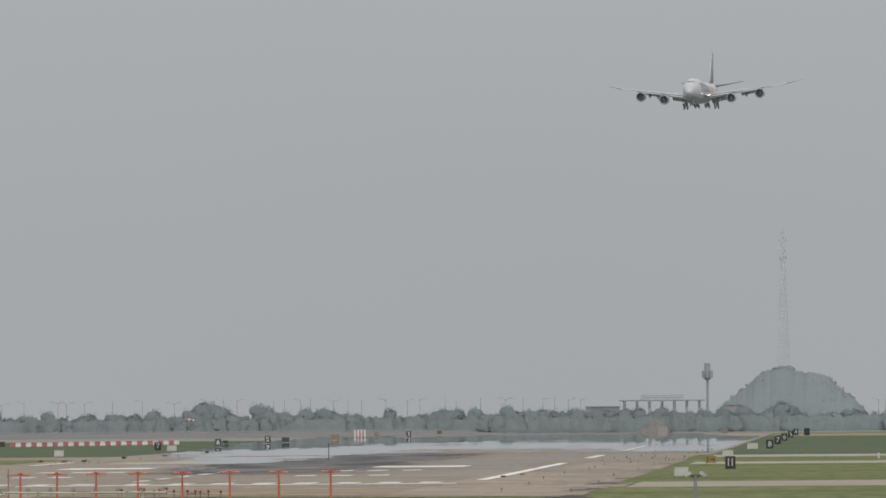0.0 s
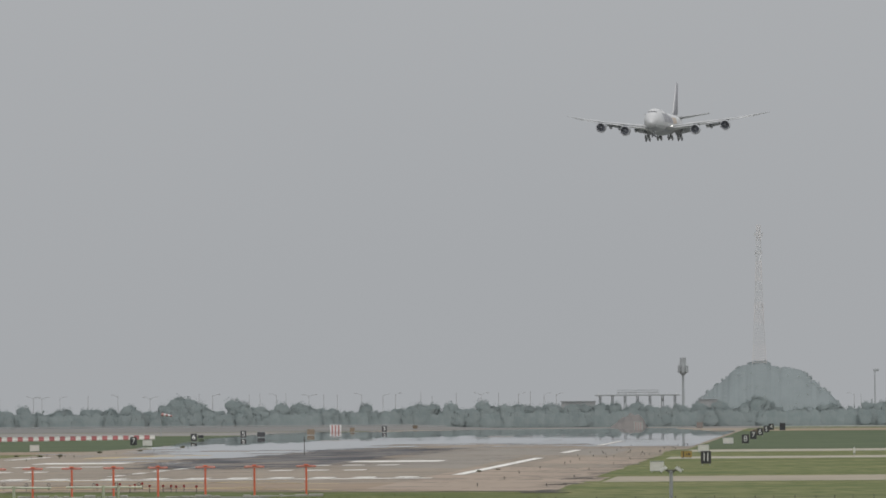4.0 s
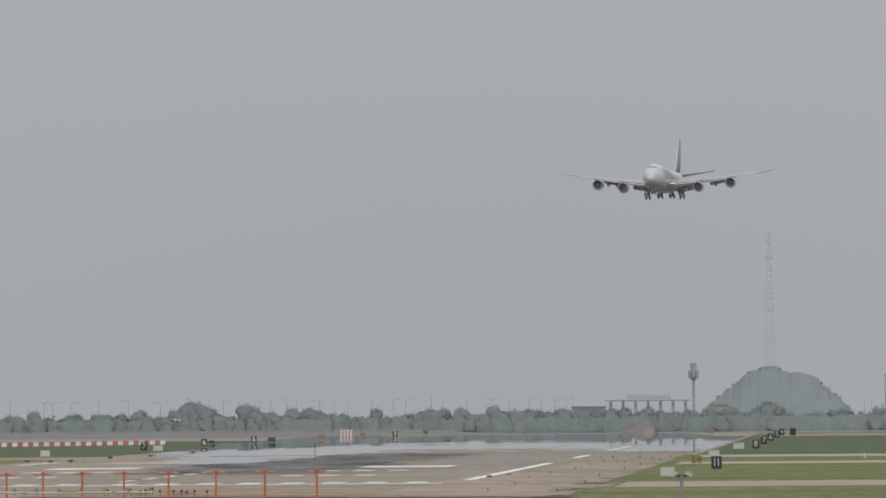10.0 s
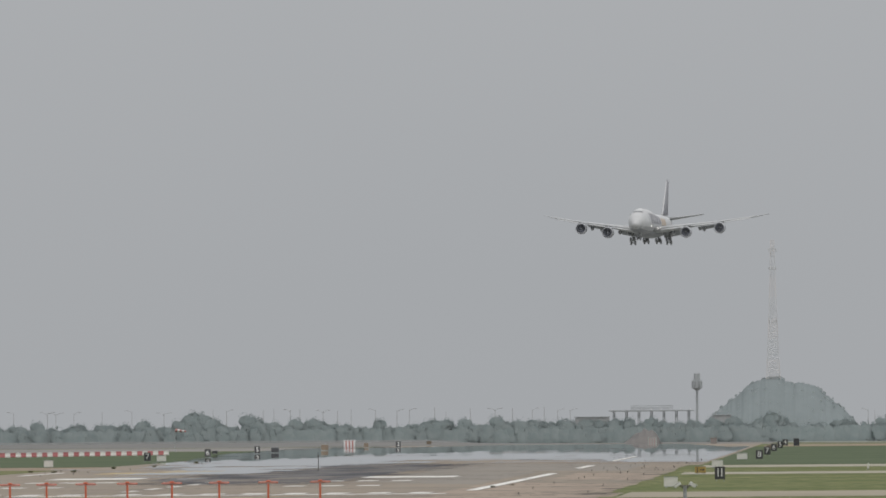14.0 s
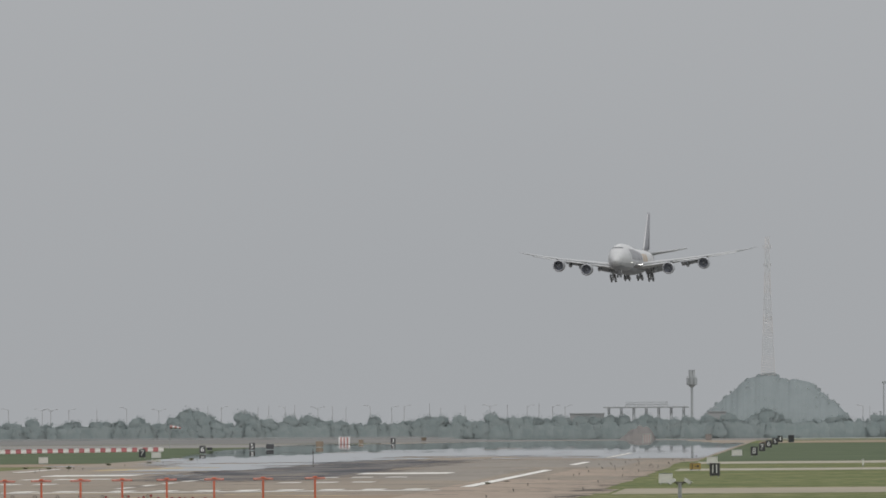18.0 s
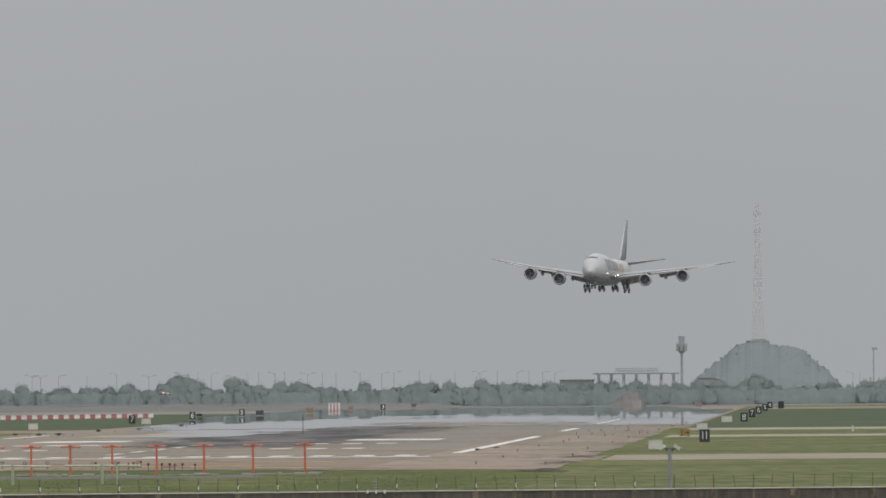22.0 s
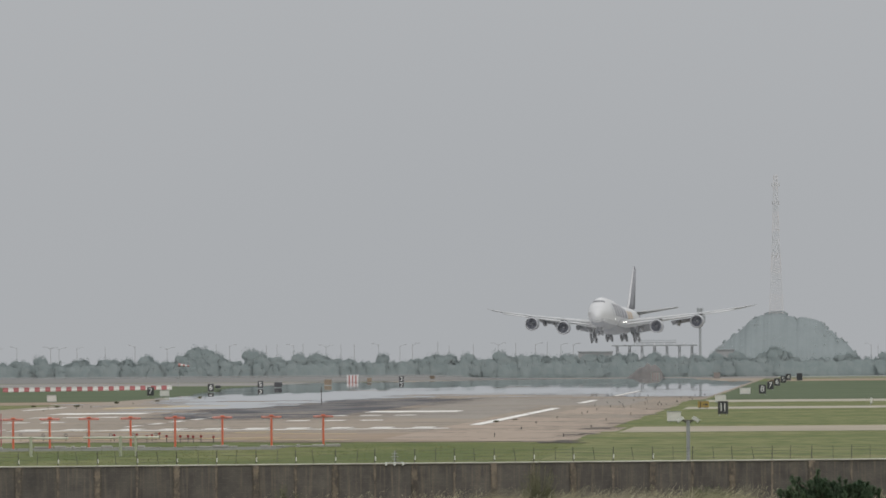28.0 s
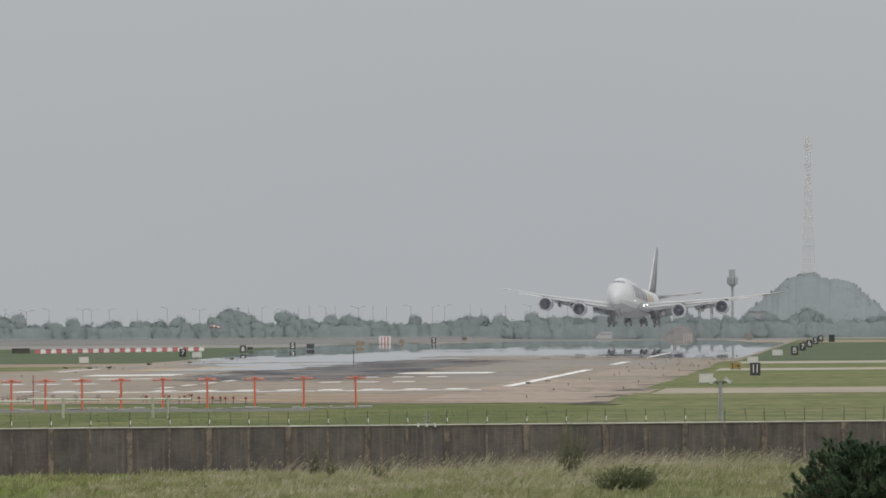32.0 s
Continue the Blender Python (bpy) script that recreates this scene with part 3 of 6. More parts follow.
# the shimmering heat mirage, imitated by a still mirror sheet over the far runway, with ragged streaky edges
def build_mirage():
    mat = bpy.data.materials.new("heat_mirage")
    mat.use_nodes = True
    n, l = mat.node_tree.nodes, mat.node_tree.links
    b = n["Principled BSDF"]
    b.inputs["Base Color"].default_value = (0.99, 0.99, 0.99, 1)
    b.inputs["Metallic"].default_value, b.inputs["Roughness"].default_value = 1.0, 0.012
    # shading normals lean towards the camera so that it reflects sky, and quiver in long streaks
    nz, mp, co = n.new("ShaderNodeTexNoise"), n.new("ShaderNodeMapping"), n.new("ShaderNodeTexCoord")
    rng, vec, nrm = n.new("ShaderNodeMapRange"), n.new("ShaderNodeCombineXYZ"), n.new("ShaderNodeVectorMath")
    mp.inputs["Scale"].default_value = (0.03, 0.035, 1)
    nz.inputs["Scale"].default_value, nz.inputs["Detail"].default_value = 1.0, 5.0
    rng.inputs["From Min"].default_value, rng.inputs["From Max"].default_value = 0.3, 0.7
    rng.inputs["To Min"].default_value, rng.inputs["To Max"].default_value = -0.0036, -0.0014
    vec.inputs["Z"].default_value = 1.0
    nrm.operation = "NORMALIZE"
    l.new(co.outputs["Object"], mp.inputs["Vector"])
    l.new(mp.outputs[0], nz.inputs["Vector"])
    l.new(nz.outputs["Fac"], rng.inputs["Value"])
    # far off the lean is set so that the camera sees the woods mirrored instead of the sky
    def calc(kind, a, b):
        m = n.new("ShaderNodeMath")
        m.operation = kind
        for sock, v in ((m.inputs[0], a), (m.inputs[1], b)):
            if isinstance(v, (int, float)):
                sock.default_value = v
            else:
                l.new(v, sock)
        return m.outputs[0]

    def ranged(v, a, b, c, d):
        m = n.new("ShaderNodeMapRange")
        for key, value in (("From Min", a), ("From Max", b), ("To Min", c), ("To Max", d)):
            m.inputs[key].default_value = value
        l.new(v, m.inputs["Value"])
        return m.outputs[0]

    sep = n.new("ShaderNodeSeparateXYZ")
    l.new(co.outputs["Object"], sep.inputs[0])
    away = sep.outputs["Y"]
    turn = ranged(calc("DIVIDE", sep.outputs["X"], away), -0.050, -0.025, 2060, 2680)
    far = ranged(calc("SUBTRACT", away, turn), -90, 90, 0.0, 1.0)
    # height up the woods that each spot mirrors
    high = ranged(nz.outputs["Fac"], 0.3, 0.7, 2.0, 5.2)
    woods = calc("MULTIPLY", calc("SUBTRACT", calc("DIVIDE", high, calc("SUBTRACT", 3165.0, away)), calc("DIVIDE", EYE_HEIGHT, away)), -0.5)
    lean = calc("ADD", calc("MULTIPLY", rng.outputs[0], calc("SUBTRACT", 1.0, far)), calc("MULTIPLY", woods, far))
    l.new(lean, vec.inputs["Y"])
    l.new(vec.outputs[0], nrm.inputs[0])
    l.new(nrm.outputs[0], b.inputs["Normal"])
    bm = B()
    # nearest and farthest reach of the shimmer, fitted to the camera's view by bearing (thousandths of a radian) and
    # distance
    NEAR = ((-70, 1470), (-65.2, 1450), (-60.5, 1440), (-55.7, 1460), (-51.9, 1550), (-47.1, 1690), (-40.3, 1852), (-35.0, 1946), (-26.9, 1938), (-17.4, 1880), (-10.5, 1877))
    FAR = ((-70, 1760), (-65.2, 1765), (-60.5, 1830), (-56.2, 2060), (-53.6, 2300), (-52.1, 2455), (-50.0, 2620), (-46.1, 2800), (-37.0, 2880), (-31.7, 3010), (-27.7, 3110), (-22.2, 3201), (-15.0, 3127), (-10.5, 2667))

    def reach(table, b):
        for (b0, d0), (b1, d1) in zip(table, table[1:]):
            if b <= b1:
                return d0 + (d1 - d0) * max(0.0, (b - b0) / (b1 - b0))
        return table[-1][1]

    y, dy = 1440.0, 8.0
    while y < 3000:
        dx = 0.9
        x = -160.0
        while x <= PAVED_RIGHT - 0.9:
            b = 1000 * x / y
            n1 = noise.noise((b * 0.09, y * 0.024, 7.7)) + 0.8 * noise.noise((b * 0.28, y * 0.06, 1.7))
            n1 += 0.55 * noise.noise((b * 0.1, y * 0.13, 4.4))
            edge = min((y - reach(NEAR, b)) / 130, (reach(FAR, b) - y) / 130, (PAVED_RIGHT - 0.5 - x) / 2)
            edge = min(edge, 1.0 - 0.08 * max(0.0, -48 - b))      # it breaks up into streaks towards the taxiway
            if b > -73 and edge + 0.9 * n1 > 0.2:
                bm.faces.new([bm.verts.new((px, py, 0.055)) for px, py in ((x, y), (x + dx, y), (x + dx, y + dy), (x, y + dy))])
            x += dx
        y += dy
    bmesh.ops.remove_doubles(bm, verts=bm.verts, dist=0.001)
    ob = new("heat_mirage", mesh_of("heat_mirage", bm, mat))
    tagged(ob, "bright heat mirage like still water over the far runway", "mirage", "", "stuff")


build_mirage()

# ---------------------------------------------------------------- the aircraft
# haze is mixed into the aircraft colours: white lowered, darks raised
M["ac_white"] = material("white_aircraft_paint", (0.57, 0.575, 0.585), 0.5, (0.54, 0.545, 0.555), (0.15, 0.06, 0.2), third=(0.48, 0.485, 0.49),
                         third_size=(0.4, 1.6, 0.4), third_amount=0.35)
M["ac_under_shade"] = material("grey_belly_shade", (0.28, 0.288, 0.305), 0.6, (0.25, 0.258, 0.275), (0.3, 0.1, 0.3))
M["ac_flank_shade"] = material("pale_grey_flank_shade", (0.44, 0.447, 0.46), 0.6, (0.41, 0.417, 0.43), (0.3, 0.1, 0.3))
M["ac_wing"] = material("grey_wing_skin", (0.48, 0.49, 0.50), 0.6, (0.44, 0.45, 0.46), (0.2, 0.4, 0.4), third=(0.36, 0.37, 0.38), third_size=(0.8, 0.3, 1))
M["ac_edge"] = material("bare_leading_edge", (0.58, 0.59, 0.60), 0.5, (0.53, 0.54, 0.55), (0.5, 0.5, 0.5))
M["ac_dark"] = material("dark_flap_grey", (0.29, 0.30, 0.315), 0.8, (0.32, 0.33, 0.345), (0.6, 0.6, 0.6))
M["ac_navy"] = material("dark_purple_tail_paint", (0.225, 0.227, 0.25), 0.5, (0.25, 0.252, 0.275), (0.3, 0.2, 0.2))
M["ac_tan"] = material("golden_tan_paint", (0.50, 0.39, 0.27), 0.4, (0.45, 0.36, 0.26), (0.4, 0.3, 0.4))
M["ac_glass"] = material("cockpit_glass", (0.12, 0.125, 0.135), 0.3)
# engine, gear and tyre darks are lifted to greys to carry the haze
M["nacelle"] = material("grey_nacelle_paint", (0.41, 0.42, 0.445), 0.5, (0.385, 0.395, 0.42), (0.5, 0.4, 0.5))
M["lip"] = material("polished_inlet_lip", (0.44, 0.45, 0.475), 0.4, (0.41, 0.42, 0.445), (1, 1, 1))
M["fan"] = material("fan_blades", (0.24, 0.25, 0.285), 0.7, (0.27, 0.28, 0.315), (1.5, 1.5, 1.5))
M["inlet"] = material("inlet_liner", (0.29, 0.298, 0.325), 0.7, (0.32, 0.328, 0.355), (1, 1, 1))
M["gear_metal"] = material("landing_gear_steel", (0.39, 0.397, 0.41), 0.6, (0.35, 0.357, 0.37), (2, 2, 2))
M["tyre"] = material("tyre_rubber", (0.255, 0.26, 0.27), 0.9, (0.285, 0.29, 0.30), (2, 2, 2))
M["lamp"] = material("landing_lamp", (1.0, 0.97, 0.9), 0.3, emission=7.0)

S0 = 34.0       # the aircraft's own origin lies this far behind its nose tip
FUSELAGE = ((0.0, 0.05, -0.75, -0.85), (0.25, 0.5, -0.3, -1.25), (0.7, 0.9, 0.2, -1.65), (1.5, 1.4, 0.95, -2.1), (3, 2.1, 2.05, -2.6), (4.5, 2.55, 2.85, -2.9),
            (6, 2.85, 3.6, -3.05), (8, 3.1, 4.1, -3.2), (11, 3.25, 4.3, -3.25), (20, 3.25, 4.3, -3.25), (25, 3.25, 4.1, -3.25),
            (29, 3.25, 3.55, -3.25), (33, 3.25, 3.28, -3.25), (45, 3.25, 3.25, -3.25), (52, 3.25, 3.25, -3.2), (58, 3.0, 3.25, -2.6),
            (64, 2.4, 3.1, -1.4), (69, 1.6, 2.8, 0.0), (73, 0.8, 2.2, 1.0), (74.6, 0.25, 1.8, 1.4))


def hull(s, a, grow=0.0):
    """A point of the fuselage skin, s metres behind the nose, a radians round from the side."""
    for (s0, w0, t0, b0), (s1, w1, t1, b1) in zip(FUSELAGE, FUSELAGE[1:]):
        if s <= s1:
            break
    k = (s - s0) / (s1 - s0)
    w, t, b = w0 + k * (w1 - w0), t0 + k * (t1 - t0), b0 + k * (b1 - b0)
    mid = 0.0 if b < -1 and t > 1 else (t + b) / 2
    hump = max(0.0, t - 3.3) / 1.3
    ca, sa = math.cos(a), math.sin(a)
    x = (w + grow) * ca * (1 - 0.30 * hump * max(0.0, sa) ** 1.2)
    z = mid + ((t - mid) + grow) * sa if sa > 0 else mid + ((mid - b) + grow) * sa
    return Vector((x, s - S0, z))


def skin_patch(s0, s1, a0, a1, ns=6, na=4, grow=0.03):
    bm = B()
    g = [[bm.verts.new(hull(s0 + (s1 - s0) * i / ns, a0 + (a1 - a0) * j / na, grow)) for j in range(na + 1)] for i in range(ns + 1)]
    for i in range(ns):
        for j in range(na):
            bm.faces.new((g[i][j], g[i + 1][j], g[i + 1][j + 1], g[i][j + 1]))
    return bm


def foil(stations, upright=False, n=9):
    """A wing or fin lofted through stations (span, s of the leading edge, chord, height, thickness, twist)."""
    bm = B()
    prof = []
    for i in range(n + 1):
        u = 0.5 - 0.5 * math.cos(math.pi * i / n)
        prof.append((u, 5 * (0.2969 * math.sqrt(u) - 0.126 * u - 0.3516 * u * u + 0.2843 * u ** 3 - 0.1036 * u ** 4)))
    ring = [(u, h) for u, h in prof] + [(u, -h) for u, h in prof[-2:0:-1]]
    loops = []
    for span, le, chord, up, thick, twist in stations:
        loop = []
        for u, h in ring:
            s, d = le + u * chord, h * thick * chord - (u - 0.3) * chord * math.sin(radians(twist))
            loop.append(bm.verts.new((d, s - S0, span) if upright else (span, s - S0, up + d)))
        loops.append(loop)
    for a, b in zip(loops, loops[1:]):
        for i in range(len(ring)):
            k = (i + 1) % len(ring)
            bm.faces.new((a[i], a[k], b[k], b[i]))
    bm.faces.new(loops[0])
    bm.faces.new(loops[-1])
    return bm


def lathe(profile, n=28, axis_y=True):
    """A body turned round the y axis from (y, radius) pairs."""
    bm = B()
    loops = []
    for y, r in profile:
        loops.append([bm.verts.new((r * math.cos(2 * math.pi * i / n), y, r * math.sin(2 * math.pi * i / n))) for i in range(n)])
    for a, b in zip(loops, loops[1:]):
        for i in range(n):
            k = (i + 1) % n
            bm.faces.new((a[i], a[k], b[k], b[i]))
    return bm


def build_engine(plane, x, s, z):
    eng = part("engine", lathe(((0.25, 1.36), (0.0, 1.46), (0.12, 1.56), (0.7, 1.68), (1.8, 1.70), (3.2, 1.58), (4.3, 1.36), (4.2, 1.26), (3.2, 1.3))),
               M["nacelle"], plane, "grey round turbofan nacelle", True)
    eng.location = (x, s - S0, z)
    part("inlet_lip", lathe(((0.35, 1.345), (0.1, 1.37), (-0.03, 1.45), (0.06, 1.53), (0.3, 1.615))), M["lip"], eng, "bright metal inlet lip", True)
    part("inlet_duct", lathe(((0.34, 1.34), (1.4, 1.3), (1.45, 1.28))), M["inlet"], eng, "dark inlet duct", True)
    bm = B()
    for i in range(18):
        a = 2 * math.pi * i / 18
        v = []
        for r, tw, yy in ((0.42, 0.0, 1.25), (0.42, 0.26, 1.42), (1.3, 0.30, 1.42), (1.3, 0.02, 1.25)):
            v.append(bm.verts.new((r * math.cos(a + tw), yy, r * math.sin(a + tw))))
        bm.faces.new(v)
    tube(bm, (0, 1.46, 0), (0, 1.5, 0), 1.32, n=24)
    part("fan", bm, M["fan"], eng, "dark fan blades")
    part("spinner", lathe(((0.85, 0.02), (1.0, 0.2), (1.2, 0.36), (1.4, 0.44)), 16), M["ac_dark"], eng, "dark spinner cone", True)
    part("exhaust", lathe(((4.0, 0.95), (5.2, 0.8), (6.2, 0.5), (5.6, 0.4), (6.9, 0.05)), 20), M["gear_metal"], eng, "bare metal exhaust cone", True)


def build_gear(plane, x, s, top, z_axle, bogie=True, half_track=0.6, wheel_r=0.68, tilt=0.0):
    bm = B()
    tube(bm, (0, 0, top), (0, 0, z_axle), 0.34, 0.22, 12)
    tube(bm, (0.0, 0.1, z_axle + 1.2), (0.9 if x >= 0 else -0.9, 0.2, top), 0.12, n=8)
    box(bm, (0, 0.3, top - 0.2), (1.1, 1.6, 0.7), 0.1)
    tube(bm, (0, 0.1, top - 0.5), (0, 1.5, top - 0.1), 0.1, n=8)
    tube(bm, (0, 0, z_axle + 1.3), (0, -0.55, z_axle + 0.7), 0.07, n=6)
    tube(bm, (0, -0.55, z_axle + 0.7), (0, -0.1, z_axle + 0.1), 0.07, n=6)
    ys = (-0.74, 0.74) if bogie else (0.0,)
    if bogie:
        tube(bm, (0, ys[0], z_axle + tilt * ys[0]), (0, ys[1], z_axle + tilt * ys[1]), 0.16, n=10)
    for yy in ys:
        tube(bm, (-half_track, yy, z_axle + tilt * yy), (half_track, yy, z_axle + tilt * yy), 0.09, n=8)
    gear = part("landing_gear", bm, M["gear_metal"], plane, "extended landing gear strut")
    gear.location = (x, s - S0, 0)
    prof = ((-0.24, 0.3), (-0.25, wheel_r * 0.72), (-0.21, wheel_r * 0.93), (-0.1, wheel_r), (0.1, wheel_r), (0.21, wheel_r * 0.93), (0.25, wheel_r * 0.72), (0.24, 0.3))
    me = mesh_of("wheel", lathe(prof, 20), M["tyre"], True)
    hub = mesh_of("hub", tube(B(), (0, -0.2, 0), (0, 0.2, 0), 0.31, n=14), M["gear_metal"])
    for yy in ys:
        for sx in (-1, 1):
            wheel = piece("wheel", me, gear, Matrix.Translation((sx * half_track, yy, z_axle + tilt * yy)) @ pose(0, 0, 0, 0, 0, 90))
            wheel["label"] = "black tyre on a landing gear bogie"
            piece("hub", hub, gear, wheel.matrix_basis.copy())
    # gear door
    bm = B()
    box(bm, (0.55 if x >= 0 else -0.55, 0.2, top - 0.75), (0.06, 1.5, 1.1), 0.02)
    part("gear_door", bm, M["ac_wing"], gear, "open gear door")
    return gear


def build_aircraft():
    plane = thing("cargo_airliner", pose(0, 0, 0), "white four-engined cargo jumbo jet with landing gear down", "airliner")
    # fuselage
    bm = B()
    n = 40
    stations = []
    s = 0.0
    while s < 74.6:
        stations.append(s)
        s += 0.25 if s < 3 else (0.75 if s < 14 else 1.8)
    stations.append(74.6)
    loops = [[bm.verts.new(hull(s, 2 * math.pi * i / n)) for i in range(n)] for s in stations]
    for a, b in zip(loops, loops[1:]):
        for i in range(n):
            k = (i + 1) % n
            bm.faces.new((a[i], a[k], b[k], b[i]))
    bm.faces.new(loops[0])
    bm.faces.new(loops[-1])
    body = part("fuselage", bm, M["ac_white"], plane, "white double-deck fuselage", True)
    # shade under the hull, painted in two steps of grey over its lower part
    part("belly_panel", skin_patch(0.4, 66, -math.pi + 0.45, -0.45, 60, 14, 0.015), M["ac_flank_shade"], body, "pale grey painted shade on the lower flank", True)
    part("belly_panel", skin_patch(0.9, 66, -math.pi + 0.8, -0.8, 60, 14, 0.03), M["ac_under_shade"], body, "grey painted shade under the belly", True)
    # wing to body fairing, its underside shade put into the colour
    bm = B()
    ball(bm, (0, 30.5 - S0, -2.35), 1.0, (3.9, 12.5, 1.9), 28, 16)
    part("wing_fairing", bm, M["ac_under_shade"], body, "grey fairing under the wing root", True)
    # cockpit windows
    for i in range(6):
        a0 = radians(90 - 33 + i * 11)
        for s_mid in (4.95 + 0.1 * (i - 2.5) ** 2,):
            part("cockpit_window", skin_patch(s_mid - 0.36, s_mid + 0.4, a0 + 0.01, a0 + 0.185, 3, 3, 0.035), M["ac_glass"], body, "dark cockpit window")
    # titles on both sides, as plain blocks
    for side in (0, 1):
        for s0, s1, lo, hi in ((12.4, 15.4, -0.06, 0.72), (16.6, 19.8, -0.06, 0.72), (21.0, 23.4, -0.06, 0.74), (24.6, 28.2, -0.06, 0.74), (29.4, 33.0, -0.06, 0.74)):
            a = (lo, hi) if side == 0 else (math.pi - hi, math.pi - lo)
            part("title_block", skin_patch(s0, s1, a[0], a[1], 5, 6, 0.035), M["ac_navy"], body, "dark block of the titles")
        for s0, s1 in ((35.0, 39.0), (40.0, 44.0)):
            a = (-0.12, 0.58) if side == 0 else (math.pi - 0.58, math.pi + 0.12)
            part("emblem", skin_patch(s0, s1, a[0], a[1], 5, 6, 0.035), M["ac_tan"], body, "golden tan emblem block")
        # doors
        for s0 in (9.0, 62.0):
            a = (-0.12, 0.42) if side == 0 else (math.pi - 0.42, math.pi + 0.12)
            part("door", skin_patch(s0, s0 + 1.1, a[0], a[1], 3, 4, 0.03), M["ac_wing"], body, "closed fuselage door")
    # wings
    for side in (-1, 1):
        st = [(side * 2.4, 20.3, 17.0, -1.95, 0.12, 2), (side * 11.7, 27.4, 11.2, -0.55, 0.11, 1), (side * 20.8, 34.6, 7.8, 0.75, 0.10, 0),
              (side * 30.0, 41.9, 4.7, 2.35, 0.09, -1), (side * 32.2, 44.0, 3.4, 2.8, 0.08, -1), (side * 34.2, 47.2, 1.1, 3.3, 0.07, -1)]
        wing = part("wing", foil(st), M["ac_wing"], plane, "swept grey wing with flaps down", True)
        # leading edge flaps, drooped
        for a, b in ((0, 1), (1, 2), (2, 3)):
            pts = []
            for q, f in ((a, 0.12 if a else 0.25), (b, -0.08)):
                p, r = st[q], st[b if q == a else a]
                e = [p[i] + abs(f) * (r[i] - p[i]) for i in range(6)]
                pts.append((e[0], e[1] - 0.55, 1.35, e[3] - 0.30, 0.16, -22))
            part("leading_edge_flap", foil(pts, n=5), M["ac_edge"], wing, "drooped pale leading edge flap", True)
        # trailing edge flaps in two spans
        for lo, hi in (((3.4, 35.6, -2.0), (9.6, 36.9, -1.2)), ((13.6, 38.3, -0.75), (20.2, 41.3, 0.35))):
            for k, (chord, drop, twist) in enumerate(((3.0, 0.4, 22), (2.2, 1.15, 36)) if lo[0] < 8 else ((2.4, 0.25, 12), (1.4, 0.6, 22))):
                pts = [(side * p[0], p[1] + 2.0 * k, chord * f, p[2] - drop * f, 0.12, twist) for p, f in ((lo, 1.0), (hi, 0.75))]
                part("flap", foil(pts, n=5), M["ac_dark"], wing, "lowered slotted flap", True)
        for fx, fs, fz in ((6.6, 33.6, -2.35), (9.6, 34.6, -1.95), (15.4, 37.6, -1.15), (18.6, 39.4, -0.6)):
            bm = B()
            ball(bm, (side * fx, fs + 1.8 - S0, fz - 0.25), 1.0, (0.34, 3.1, 0.75), 10, 8)
            part("flap_fairing", bm, M["nacelle"], wing, "flap track fairing", True)
        for fx, es, ez in ((11.7, 24.0, -2.55), (20.8, 32.0, -1.15)):
            build_engine(plane, side * fx, es, ez)
            bm = B()
            for pts in (((es + 1.2, ez + 1.62, 0.14), (es + 4.6, ez + 1.95, 0.3), (es + 8.5, ez + 1.6, 0.2)),):
                lower = (ez + 1.3, ez + 1.1, ez + 1.2)
                rows = []
                for (ps, pz, pw), lz in zip(pts, lower):
                    rows.append([bm.verts.new((side * fx + dx, ps - S0, zz)) for dx, zz in ((-pw, lz), (pw, lz), (pw * 0.7, pz), (-pw * 0.7, pz))])
                for a, b in zip(rows, rows[1:]):
                    for i in range(4):
                        bm.faces.new((a[i], a[(i + 1) % 4], b[(i + 1) % 4], b[i]))
                bm.faces.new(rows[0])
                bm.faces.new(rows[-1])
            part("pylon", bm, M["nacelle"], plane, "grey engine pylon")
        # tailplane
        part("tailplane", foil([(side * 0.8, 62.0, 8.8, 2.2, 0.09, 2), (side * 11.1, 69.6, 2.9, 3.85, 0.08, 2)]), M["ac_wing"], plane, "swept grey tailplane", True)
    # fin and rudder
    fin = part("fin", foil([(2.6, 57.0, 12.0, 0, 0.10, 0), (4.6, 60.3, 9.6, 0, 0.10, 0), (14.35, 70.2, 3.7, 0, 0.09, 0)], upright=True), M["ac_navy"], plane,
               "tall dark purple tail fin", True)
    part("fin_leading_edge", foil([(2.7, 56.9, 1.5, 0, 0.4, 0), (4.6, 60.2, 1.2, 0, 0.4, 0), (14.1, 69.9, 0.45, 0, 0.4, 0)], upright=True, n=5), M["ac_white"], fin, "white leading edge of the fin", True)
    part("rudder", foil([(3.6, 69.2, 2.9, 0, 0.12, 0), (13.9, 73.5, 1.25, 0, 0.12, 0)], upright=True, n=5), M["ac_navy"], fin, "dark rudder", True)
    # landing gear
    for x, s in ((-5.4, 34.4), (5.4, 34.4)):
        build_gear(plane, x, s, -2.2, -4.95, tilt=-0.7)
    for x, s in ((-1.85, 37.4), (1.85, 37.4)):
        build_gear(plane, x, s, -2.8, -4.9, tilt=-0.3)
    build_gear(plane, 0, 8.2, -2.6, -4.75, bogie=False, half_track=0.46, wheel_r=0.6)
    # lit landing lamps in the wing roots, and lamps on the tips
    for x, y, z in ((4.1, 20.8, -1.55), (4.7, 21.3, -1.45), (3.17, 12.0, -1.0)):
        bm = B()
        ball(bm, (x, y - S0, z), 0.1 if y > 15 else 0.07, (1, 0.6, 1), 10, 8)
        part("landing_lamp", bm, M["lamp"], plane, "lit landing lamp")
    for side in (-1, 1):
        bm = B()
        ball(bm, (side * 32.0, 43.7 - S0, 2.8), 0.09, (1, 1, 1), 8, 6)
        part("tip_lamp", bm, M["ac_edge"], plane, "wing tip lamp")
    return plane


